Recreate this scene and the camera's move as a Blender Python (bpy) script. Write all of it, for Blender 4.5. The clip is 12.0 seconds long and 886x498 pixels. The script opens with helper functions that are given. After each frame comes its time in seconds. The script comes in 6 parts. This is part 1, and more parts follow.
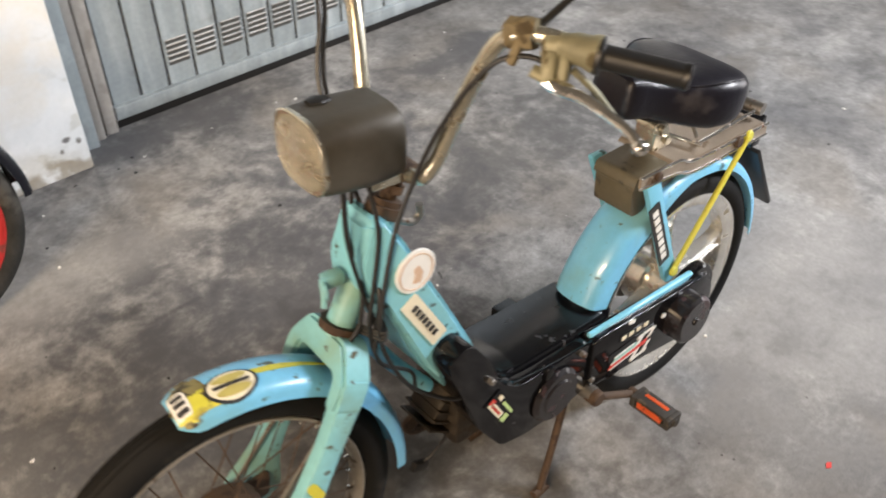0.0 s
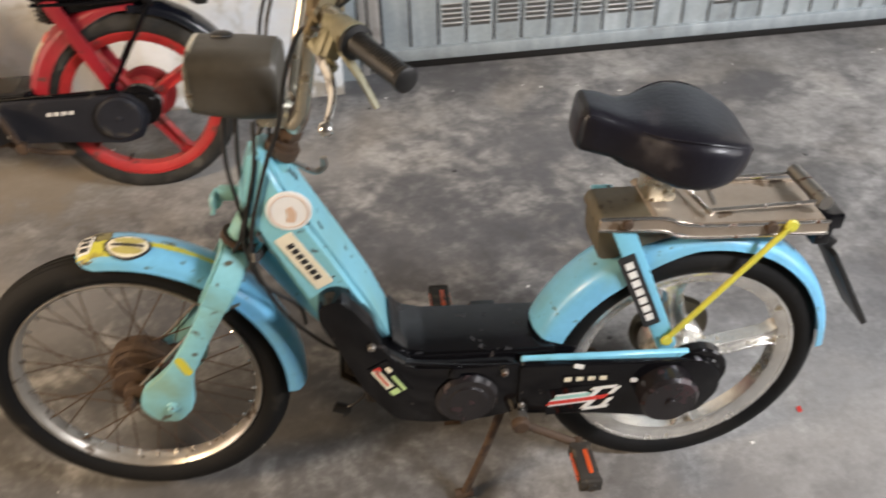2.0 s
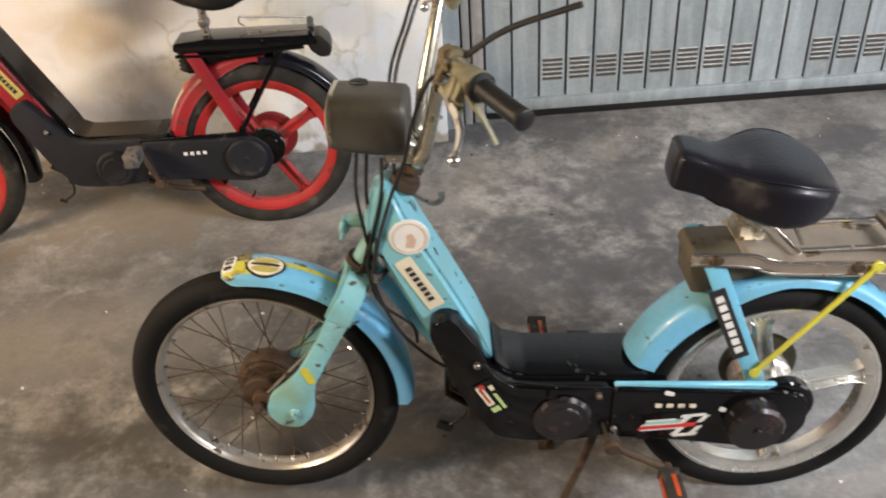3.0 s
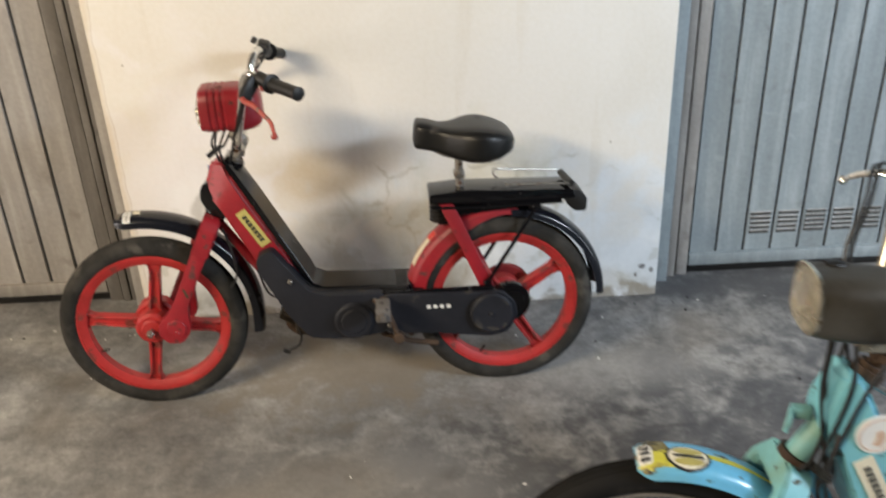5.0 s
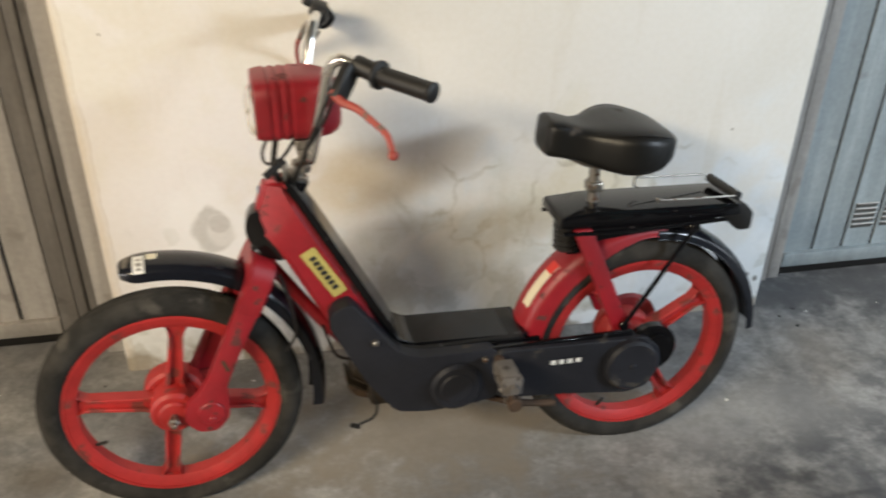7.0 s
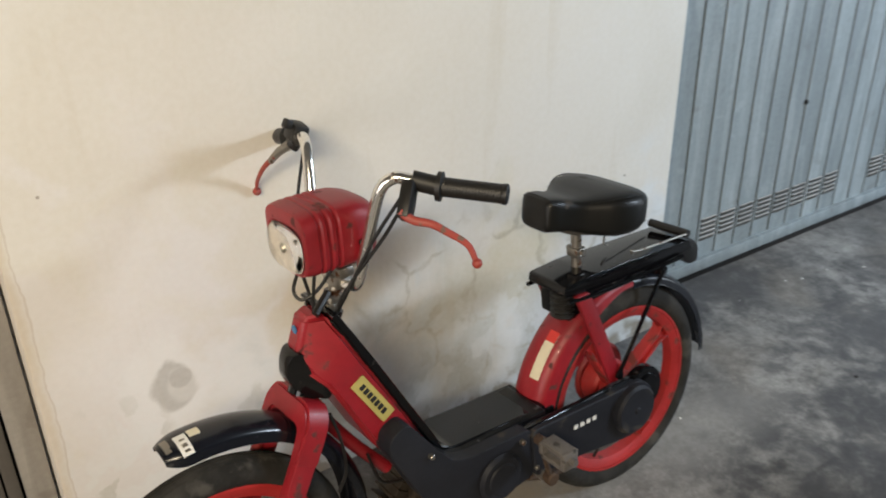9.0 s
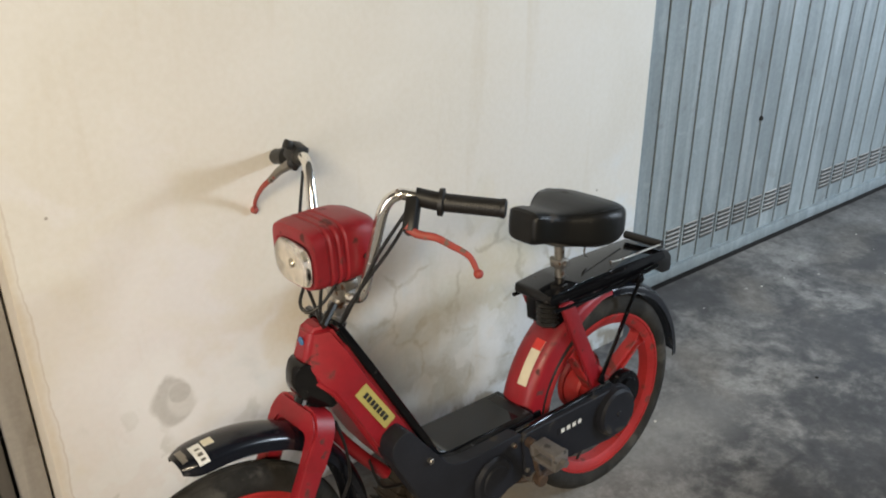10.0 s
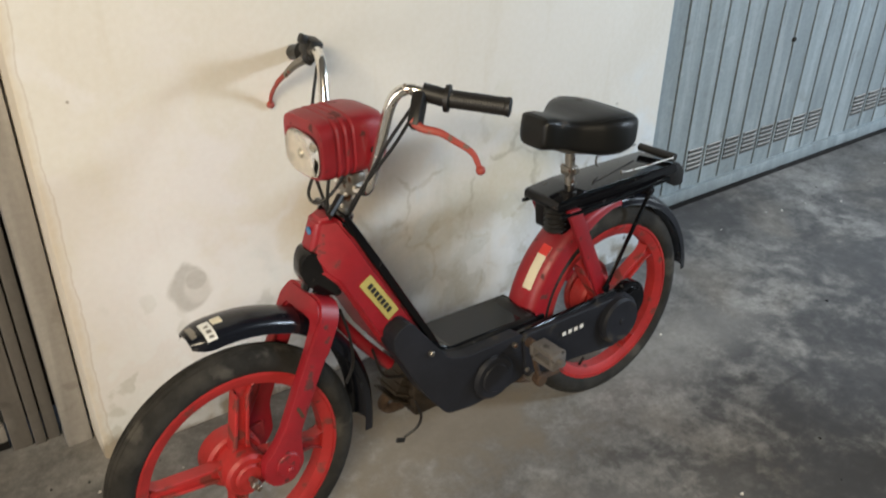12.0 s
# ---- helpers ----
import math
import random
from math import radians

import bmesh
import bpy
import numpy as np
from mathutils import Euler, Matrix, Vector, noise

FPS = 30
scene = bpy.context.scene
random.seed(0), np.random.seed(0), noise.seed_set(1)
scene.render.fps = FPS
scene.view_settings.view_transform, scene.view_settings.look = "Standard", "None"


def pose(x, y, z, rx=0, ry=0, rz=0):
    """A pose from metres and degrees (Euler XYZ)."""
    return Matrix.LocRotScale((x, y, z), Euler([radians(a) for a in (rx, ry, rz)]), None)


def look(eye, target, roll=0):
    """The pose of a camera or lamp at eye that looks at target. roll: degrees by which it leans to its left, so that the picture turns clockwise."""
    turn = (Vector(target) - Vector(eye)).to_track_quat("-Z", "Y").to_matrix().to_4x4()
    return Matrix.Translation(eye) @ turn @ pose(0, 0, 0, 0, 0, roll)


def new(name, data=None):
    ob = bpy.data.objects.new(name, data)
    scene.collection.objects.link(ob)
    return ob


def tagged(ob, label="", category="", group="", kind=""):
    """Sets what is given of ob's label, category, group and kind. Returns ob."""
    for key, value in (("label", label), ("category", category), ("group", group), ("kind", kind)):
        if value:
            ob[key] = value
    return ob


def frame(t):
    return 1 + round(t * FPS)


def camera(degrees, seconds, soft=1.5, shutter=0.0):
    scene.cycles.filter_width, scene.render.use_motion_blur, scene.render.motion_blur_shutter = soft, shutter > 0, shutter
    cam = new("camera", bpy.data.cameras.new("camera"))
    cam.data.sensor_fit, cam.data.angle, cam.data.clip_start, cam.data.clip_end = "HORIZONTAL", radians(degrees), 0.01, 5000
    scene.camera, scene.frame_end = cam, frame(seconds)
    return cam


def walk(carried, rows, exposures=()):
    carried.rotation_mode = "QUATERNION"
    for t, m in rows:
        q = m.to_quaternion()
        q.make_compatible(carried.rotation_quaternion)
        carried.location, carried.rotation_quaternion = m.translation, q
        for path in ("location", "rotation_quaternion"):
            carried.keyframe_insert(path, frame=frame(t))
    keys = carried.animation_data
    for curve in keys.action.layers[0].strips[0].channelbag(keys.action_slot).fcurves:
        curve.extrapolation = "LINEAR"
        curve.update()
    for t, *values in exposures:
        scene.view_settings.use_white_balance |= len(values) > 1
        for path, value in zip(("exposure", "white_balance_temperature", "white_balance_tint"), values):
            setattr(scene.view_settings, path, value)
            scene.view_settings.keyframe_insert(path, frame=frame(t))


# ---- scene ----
cam = camera(54.0, 12.0, soft=1.9, shutter=0.5)
PATH = [
    (0, (-0.685, -2.238, 1.437), (0.362, -1.107, 0.162), 0.2),
    (0.5, (-0.468, -2.423, 1.421), (0.369, -1.13, 0.145), -1.2),
    (1, (-0.27, -2.481, 1.4), (0.474, -1.143, 0.113), 0.3),
    (1.5, (-0.096, -2.518, 1.432), (0.45, -1.076, 0.159), 0.3),
    (2, (-0.029, -2.631, 1.436), (0.174, -1.091, 0.177), -1.7),
    (2.5, (-0.011, -2.724, 1.465), (0.029, -1.156, 0.223), -3.5),
    (2.7, (-0.021, -2.764, 1.492), (-0.009, -1.165, 0.29), -4.0),
    (4.3, (-0.531, -2.729, 1.482), (-0.492, -1.048, 0.400), -4.8),
    (4.5, (-0.592, -2.666, 1.499), (-0.568, -0.956, 0.464), -4.5),
    (4.8, (-0.696, -2.600, 1.529), (-0.662, -0.866, 0.574), -3.2),
    (5, (-0.773, -2.576, 1.536), (-0.741, -0.795, 0.625), -2.4),
    (5.5, (-0.946, -2.446, 1.527), (-0.796, -0.652, 0.652), -2.4),
    (6, (-1.035, -2.2, 1.453), (-0.679, -0.462, 0.53), -1.8),
    (6.5, (-1.117, -1.925, 1.45), (-0.729, -0.246, 0.435), 0.1),
    (7, (-1.289, -1.858, 1.447), (-0.96, -0.183, 0.403), 0.8),
    (7.2, (-1.382, -1.83, 1.458), (-1.05, -0.158, 0.412), 0.5),
    (8.8, (-1.778, -1.565, 1.496), (-0.867, -0.049, 0.561), -0.7),
    (9, (-1.837, -1.583, 1.498), (-0.857, -0.1, 0.582), -0.9),
    (9.5, (-1.971, -1.627, 1.501), (-0.877, -0.187, 0.646), -1.0),
    (10, (-1.95, -1.598, 1.528), (-0.868, -0.164, 0.647), -0.3),
    (10.5, (-1.933, -1.585, 1.498), (-0.916, -0.194, 0.482), 0.4),
    (11, (-1.929, -1.582, 1.468), (-0.988, -0.28, 0.277), 1.4),
    (11.5, (-1.95, -1.655, 1.499), (-1.009, -0.291, 0.379), 1.6),
    (12, (-1.939, -1.678, 1.503), (-0.97, -0.267, 0.469), 0.9),
]
walk(cam, [(t, look(eye, target, roll)) for t, eye, target, roll in PATH], [(0.0, 0.45, 7100, 17), (0.5, 0.32, 7100, 17), (1.0, 0.28, 7150, 18), (2.7, 0.22, 7150, 18), (4.3, 0.06, 6450, 10), (5.0, -0.02, 6300, 11), (5.6, -0.24, 6150, 9), (6.3, -0.06, 6250, 9), (7.2, -0.04, 6250, 9), (8.9, -0.29, 6100, 9), (10.5, -0.26, 6050, 8), (11.2, -0.18, 5900, 6), (12.0, -0.21, 6050, 8)])

# ---- light ----
world = bpy.data.worlds.new("world")
scene.world = world
world.use_nodes = True
wn = world.node_tree
sky = wn.nodes.new("ShaderNodeTexSky")
sky.sky_type, sky.sun_disc = "NISHITA", False
sky.sun_elevation, sky.sun_rotation = radians(38), radians(60)
wn.links.new(sky.outputs[0], wn.nodes["Background"].inputs[0])
wn.nodes["Background"].inputs[1].default_value = 0.1


def area_lamp(name, eye, target, sx, sy, watts, colour, spread=180):
    data = bpy.data.lights.new(name, "AREA")
    data.shape, data.size, data.size_y, data.energy, data.color, data.spread = "RECTANGLE", sx, sy, watts, colour, radians(spread)
    ob = new(name, data)
    ob.matrix_world = look(eye, target)
    return ob


WARM = (1.0, 0.81, 0.55)
COOL = (0.82, 0.91, 1.0)
area_lamp("ceiling_lamp", (-3.1, -2.7, 2.42), (-1.5, -1.1, 0.0), 1.2, 0.3, 66, WARM, 130)
area_lamp("ceiling_lamp", (2.6, -3.1, 2.42), (1.0, -0.5, 0.45), 1.2, 0.3, 84, COOL, 130)
area_lamp("west_daylight", (-6.2, -2.4, 1.35), (0.0, -0.6, 0.6), 2.4, 1.9, 95, (1.0, 0.875, 0.775))
area_lamp("east_daylight", (6.2, -3.2, 1.35), (0.0, -0.3, 0.9), 2.6, 2.0, 75, (0.88, 0.94, 1.0))


# ---- materials ----
def mat(name, base, rough=0.5, metal=0.0, vary=0.12, scale=6.0, bump=0.1, fine=90.0, spots=None, amount=0.0, spot_scale=25.0, coat=0.0, spot_rough=0.8, drift=None, drift_scale=9.0, drift_at=0.55):
    """Base colour with two scales of variation, fine relief, worn or dirty spots with a colour of their own, and a slow drift to a second, weathered colour."""
    m = bpy.data.materials.new(name)
    m.use_nodes = True
    nt = m.node_tree
    nd, ln = nt.nodes, nt.links
    p = nd["Principled BSDF"]
    tc = nd.new("ShaderNodeTexCoord")

    def noise_at(s, detail=4.0):
        n = nd.new("ShaderNodeTexNoise")
        n.inputs["Scale"].default_value, n.inputs["Detail"].default_value = s, detail
        ln.new(tc.outputs["Object"], n.inputs["Vector"])
        return n.outputs["Fac"]

    big, small = noise_at(scale), noise_at(fine, 3.0)
    add = nd.new("ShaderNodeMath")
    add.operation = "ADD"
    half = nd.new("ShaderNodeMath")
    half.operation, half.inputs[1].default_value = "MULTIPLY", 0.45
    ln.new(small, half.inputs[0])
    ln.new(big, add.inputs[0])
    ln.new(half.outputs[0], add.inputs[1])
    rng = nd.new("ShaderNodeMapRange")
    rng.inputs["From Min"].default_value, rng.inputs["From Max"].default_value = 0.4, 1.05
    rng.inputs["To Min"].default_value, rng.inputs["To Max"].default_value = 1 - vary, 1 + vary
    ln.new(add.outputs[0], rng.inputs["Value"])
    mul = nd.new("ShaderNodeVectorMath")
    mul.operation = "SCALE"
    mul.inputs[0].default_value = base
    ln.new(rng.outputs[0], mul.inputs["Scale"])
    colour, rsock = mul.outputs[0], None
    if drift:
        far = nd.new("ShaderNodeMapRange")
        far.inputs["From Min"].default_value, far.inputs["From Max"].default_value, far.inputs["To Max"].default_value = drift_at - 0.06, drift_at + 0.16, 0.85
        ln.new(noise_at(drift_scale, 8.0), far.inputs["Value"])
        aged = nd.new("ShaderNodeMix")
        aged.data_type = "RGBA"
        aged.inputs["B"].default_value = (*drift, 1)
        ln.new(far.outputs[0], aged.inputs["Factor"])
        ln.new(colour, aged.inputs["A"])
        colour = aged.outputs["Result"]
    if spots:
        sp = noise_at(spot_scale, 6.0)
        cut = nd.new("ShaderNodeMapRange")
        edge = 0.72 - amount * 0.35
        cut.inputs["From Min"].default_value, cut.inputs["From Max"].default_value = edge - 0.03, edge + 0.03
        ln.new(sp, cut.inputs["Value"])
        mix = nd.new("ShaderNodeMix")
        mix.data_type = "RGBA"
        mix.inputs["B"].default_value = (*spots, 1)
        ln.new(cut.outputs[0], mix.inputs["Factor"])
        ln.new(colour, mix.inputs["A"])
        colour = mix.outputs["Result"]
        rmix = nd.new("ShaderNodeMapRange")
        rmix.inputs["To Min"].default_value, rmix.inputs["To Max"].default_value = rough, spot_rough
        ln.new(cut.outputs[0], rmix.inputs["Value"])
        rsock = rmix.outputs[0]
    ln.new(colour, p.inputs["Base Color"])
    if rsock:
        ln.new(rsock, p.inputs["Roughness"])
    else:
        rr = nd.new("ShaderNodeMapRange")
        rr.inputs["To Min"].default_value, rr.inputs["To Max"].default_value = max(0.03, rough - 0.1), min(1.0, rough + 0.12)
        ln.new(big, rr.inputs["Value"])
        ln.new(rr.outputs[0], p.inputs["Roughness"])
    p.inputs["Metallic"].default_value = metal
    p.inputs["Coat Weight"].default_value = coat
    if bump:
        b = nd.new("ShaderNodeBump")
        b.inputs["Strength"].default_value, b.inputs["Distance"].default_value = bump, 0.002
        ln.new(small, b.inputs["Height"])
        ln.new(b.outputs[0], p.inputs["Normal"])
    return m


RUST = (0.13, 0.06, 0.03)
BLUE = mat("sky_blue_paint", (0.165, 0.505, 0.675), 0.33, 0, 0.12, 5, 0.05, spots=(0.05, 0.07, 0.07), amount=0.10, spot_scale=46, coat=0.2, drift=(0.16, 0.40, 0.44), drift_scale=8, drift_at=0.58)
BLUE_FADED = mat("faded_sky_blue_paint", (0.185, 0.50, 0.60), 0.36, 0, 0.14, 6, 0.06, spots=(0.06, 0.075, 0.065), amount=0.11, spot_scale=44, coat=0.1, drift=(0.20, 0.45, 0.44), drift_scale=7, drift_at=0.52)
TEAL = mat("faded_teal_paint", (0.205, 0.50, 0.55), 0.42, 0, 0.16, 7, 0.08, spots=(0.085, 0.085, 0.06), amount=0.13, spot_scale=42, drift=(0.20, 0.34, 0.26), drift_scale=11, drift_at=0.50)
FENDER_BLUE = mat("worn_blue_fender_paint", (0.150, 0.465, 0.70), 0.32, 0, 0.14, 6, 0.06, spots=(0.08, 0.11, 0.10), amount=0.11, spot_scale=48, coat=0.2, drift=(0.17, 0.36, 0.36), drift_scale=7, drift_at=0.57)
YELLOW = mat("yellow_paint", (0.56, 0.52, 0.06), 0.45, 0, 0.18, 8, 0.05, spots=(0.30, 0.26, 0.05), amount=0.22, spot_scale=30)
GRIME = mat("olive_yellow_grime", (0.20, 0.17, 0.06), 0.5, 0, 0.3, 14, 0.1, spots=(0.05, 0.045, 0.03), amount=0.45, spot_scale=40)
RED = mat("red_paint", (0.275, 0.011, 0.019), 0.42, 0, 0.26, 9, 0.05, spots=(0.09, 0.022, 0.020), amount=0.2, spot_scale=30, coat=0.06, drift=(0.195, 0.015, 0.020), drift_scale=7, drift_at=0.55)
WHEEL_RED = mat("red_wheel_paint", (0.36, 0.021, 0.020), 0.5, 0, 0.28, 12, 0.1, spots=(0.18, 0.035, 0.028), amount=0.3, spot_scale=22)
DARK_RED = mat("dull_dark_red_paint", (0.22, 0.015, 0.015), 0.55, 0, 0.2, 8, 0.08)
BLACK = mat("glossy_black_paint", (0.004, 0.004, 0.0048), 0.09, 0, 0.3, 6, 0.03, spots=(0.035, 0.03, 0.028), amount=0.08, spot_scale=34, spot_rough=0.4)
NAVY = mat("blue_black_paint", (0.006, 0.007, 0.011), 0.24, 0, 0.3, 6, 0.03, spots=(0.03, 0.03, 0.03), amount=0.1, spot_scale=24, coat=0.05)
DECK_CLEAN = mat("shiny_black_footboard_rubber", (0.004, 0.004, 0.0046), 0.22, 0, 0.3, 8, 0.06, spots=(0.03, 0.03, 0.033), amount=0.1, spot_scale=40, drift=(0.009, 0.009, 0.011), drift_scale=9)
DECK = mat("scuffed_black_rubber", (0.004, 0.004, 0.0045), 0.36, 0, 0.3, 8, 0.4, fine=35, spots=(0.075, 0.075, 0.077), amount=0.26, spot_scale=30, drift=(0.018, 0.018, 0.019), drift_scale=12)
PEDAL_DIRTY = mat("dirt_caked_black_pedal", (0.028, 0.024, 0.019), 0.75, 0, 0.3, 20, 0.4, spots=(0.075, 0.058, 0.04), amount=0.35, spot_scale=40)
PEDAL_GREY = mat("dirty_grey_pedal_rubber", (0.11, 0.10, 0.092), 0.7, 0, 0.3, 20, 0.4, spots=(0.04, 0.035, 0.03), amount=0.35, spot_scale=40)
RIM = mat("dull_chrome_rim", (0.36, 0.33, 0.285), 0.32, 0.55, 0.25, 16, 0.06, spots=(0.12, 0.09, 0.065), amount=0.25, spot_scale=30)
GREY = mat("dusty_grey_plastic", (0.017, 0.018, 0.023), 0.5, 0, 0.25, 9, 0.12, spots=(0.048, 0.044, 0.04), amount=0.14, spot_scale=20)
SEAT = mat("black_saddle_vinyl", (0.010, 0.0095, 0.014), 0.35, 0, 0.4, 9, 0.25, fine=120, spots=(0.040, 0.037, 0.042), amount=0.2, spot_scale=9, spot_rough=0.5)
SEAT_DULL = mat("old_black_saddle_vinyl", (0.007, 0.007, 0.0066), 0.40, 0, 0.3, 6, 0.15, fine=260, spots=(0.06, 0.052, 0.045), amount=0.14, spot_scale=14)
RUBBER = mat("tyre_rubber", (0.007, 0.0068, 0.0065), 0.75, 0, 0.25, 8, 0.3, spots=(0.02, 0.018, 0.015), amount=0.18, spot_scale=16)
RUBBER_DUSTY = mat("dusty_tyre_rubber", (0.022, 0.021, 0.019), 0.88, 0, 0.4, 14, 1.0, spots=(0.065, 0.06, 0.052), amount=0.28, spot_scale=11, drift=(0.045, 0.042, 0.037), drift_scale=16, drift_at=0.5)
GRIP = mat("black_grip_rubber", (0.009, 0.0085, 0.008), 0.45, 0, 0.2, 12, 0.15)
CHROME = mat("aged_chrome", (0.80, 0.78, 0.74), 0.15, 0.95, 0.15, 14, 0.04, spots=RUST, amount=0.12, spot_scale=50)
BRASSY = mat("tarnished_brassy_chrome", (0.52, 0.49, 0.40), 0.26, 0.88, 0.25, 16, 0.1, spots=(0.16, 0.11, 0.05), amount=0.26, spot_scale=40)
ALLOY = mat("scuffed_cast_alloy", (0.80, 0.78, 0.73), 0.24, 0.8, 0.18, 22, 0.2, spots=(0.42, 0.37, 0.27), amount=0.16, spot_scale=42)
SCUFFED = mat("black_paint_scuffed_reddish", (0.014, 0.012, 0.013), 0.22, 0, 0.3, 9, 0.05, spots=(0.045, 0.022, 0.025), amount=0.25, spot_scale=26, coat=0.2, spot_rough=0.5)
STEEL = mat("dull_steel", (0.30, 0.28, 0.25), 0.4, 0.9, 0.2, 20, 0.1, spots=RUST, amount=0.25, spot_scale=45)
OLIVE = mat("dirty_olive_brown_casing", (0.10, 0.085, 0.055), 0.5, 0.1, 0.25, 10, 0.1, spots=(0.05, 0.045, 0.035), amount=0.3, spot_scale=22)
RACK = mat("brownish_bare_sheet_metal", (0.33, 0.27, 0.21), 0.42, 0.55, 0.2, 12, 0.08, spots=(0.15, 0.10, 0.06), amount=0.25, spot_scale=20)
LAMP_GREY = mat("grubby_grey_brown_lamp_shell", (0.062, 0.056, 0.045), 0.5, 0.1, 0.3, 7, 0.08, spots=(0.026, 0.021, 0.018), amount=0.30, spot_scale=9)
RUSTY = mat("rusty_iron", (0.075, 0.046, 0.028), 0.75, 0.3, 0.35, 18, 0.3, spots=(0.05, 0.03, 0.02), amount=0.4, spot_scale=40)
RAG = mat("brown_wound_tape", (0.17, 0.135, 0.075), 0.7, 0, 0.35, 25, 0.6, fine=60, spots=(0.07, 0.05, 0.025), amount=0.35, spot_scale=50)
TARNISH = mat("yellowish_tarnished_casting", (0.24, 0.225, 0.145), 0.5, 0.2, 0.3, 18, 0.3, spots=(0.10, 0.08, 0.04), amount=0.35, spot_scale=45)
ENGINE = mat("oily_engine_casting", (0.028, 0.021, 0.014), 0.5, 0.5, 0.3, 15, 0.3, spots=(0.04, 0.03, 0.02), amount=0.45, spot_scale=30)
ORANGE = mat("orange_reflector", (0.58, 0.085, 0.022), 0.3, 0, 0.2, 20, 0.05, spots=(0.10, 0.04, 0.02), amount=0.25, spot_scale=60)
LEVER_RED = mat("faded_red_lever_coating", (0.33, 0.050, 0.036), 0.5, 0, 0.25, 20, 0.1, spots=(0.16, 0.10, 0.08), amount=0.25, spot_scale=60)
CREAM = mat("cream_sticker", (0.72, 0.66, 0.50), 0.5, 0, 0.1, 20, 0.0, spots=(0.45, 0.38, 0.26), amount=0.2, spot_scale=30)
WHITE = mat("white_sticker", (0.75, 0.74, 0.70), 0.45, 0, 0.08, 20, 0.0)
GOLD = mat("faded_yellow_sticker", (0.42, 0.36, 0.11), 0.45, 0, 0.16, 20, 0.0)
INK = mat("dark_print", (0.02, 0.02, 0.02), 0.5, 0, 0.1, 20, 0.0)
PRINT_RED = mat("red_print", (0.60, 0.04, 0.03), 0.5, 0, 0.1, 20, 0.0)
PRINT_GREEN = mat("pale_green_print", (0.45, 0.60, 0.25), 0.5, 0, 0.1, 20, 0.0)
PRINT_TEAL = mat("pale_teal_print", (0.30, 0.55, 0.50), 0.5, 0, 0.1, 20, 0.0)
SKIN_TINT = mat("pale_orange_print", (0.60, 0.42, 0.30), 0.5, 0, 0.1, 20, 0.0)
BADGE_BLUE = mat("small_blue_badge", (0.03, 0.16, 0.36), 0.35, 0, 0.1, 20, 0.0)
REFLECT = mat("silvered_lamp_reflector", (0.92, 0.89, 0.78), 0.18, 0.5, 0.05, 30, 0.0)
GROOVE = mat("dark_seam", (0.022, 0.024, 0.026), 0.7, 0, 0.2, 10, 0.0)
SLOT = mat("grimy_vent_slot", (0.085, 0.085, 0.08), 0.7, 0.1, 0.2, 20, 0.0)
PLAIN = mat("plain_grey_plaster", (0.13, 0.125, 0.115), 0.85, 0, 0.1, 2, 0.1)
DARKHOLE = mat("dark_void", (0.02, 0.02, 0.02), 0.9, 0, 0.1, 5, 0.0)

for m_, level in ((RUBBER, 0.2), (RUBBER_DUSTY, 0.2), (GREY, 0.2), (DECK, 0.2), (SEAT, 0.35), (SEAT_DULL, 0.35), (BLACK, 0.36)):
    m_.node_tree.nodes["Principled BSDF"].inputs["Specular IOR Level"].default_value = level
CLEAR = bpy.data.materials.new("clear_lamp_glass")
CLEAR.use_nodes = True
cp = CLEAR.node_tree.nodes["Principled BSDF"]
cp.inputs["Base Color"].default_value = (0.97, 0.96, 0.93, 1)
cp.inputs["Roughness"].default_value = 0.04
cp.inputs["Transmission Weight"].default_value = 1.0
cp.inputs["IOR"].default_value = 1.2
SILVER = mat("silvered_mirror", (0.82, 0.78, 0.70), 0.16, 0.92, 0.2, 30, 1.0, fine=60)
GLASS = bpy.data.materials.new("ribbed_lamp_glass")
GLASS.use_nodes = True
gn = GLASS.node_tree
gp = gn.nodes["Principled BSDF"]
gp.inputs["Base Color"].default_value = (1.0, 0.97, 0.88, 1)
gp.inputs["Roughness"].default_value = 0.08
gp.inputs["Transmission Weight"].default_value = 0.92
gp.inputs["IOR"].default_value = 1.25
gc = gn.nodes.new("ShaderNodeTexCoord")
gw = gn.nodes.new("ShaderNodeTexWave")
gw.bands_direction, gw.inputs["Scale"].default_value = "Y", 42.0
gb = gn.nodes.new("ShaderNodeBump")
gb.inputs["Strength"].default_value, gb.inputs["Distance"].default_value = 0.6, 0.003
gn.links.new(gc.outputs["Object"], gw.inputs["Vector"])
gn.links.new(gw.outputs["Fac"], gb.inputs["Height"])
gn.links.new(gb.outputs[0], gp.inputs["Normal"])


def ramp(nt, fac, stops):
    r = nt.nodes.new("ShaderNodeValToRGB")
    while len(r.color_ramp.elements) < len(stops):
        r.color_ramp.elements.new(0.5)
    for e, (pos, c) in zip(r.color_ramp.elements, stops):
        e.position, e.color = pos, (*c, 1) if len(c) == 3 else c
    nt.links.new(fac, r.inputs["Fac"])
    return r.outputs["Color"]


def tex(nt, kind, vec, scale, detail=4.0, distortion=0.0):
    n = nt.nodes.new(kind)
    n.inputs["Scale"].default_value = scale
    if "Detail" in n.inputs:
        n.inputs["Detail"].default_value = detail
    if "Distortion" in n.inputs:
        n.inputs["Distortion"].default_value = distortion
    nt.links.new(vec, n.inputs["Vector"])
    return n


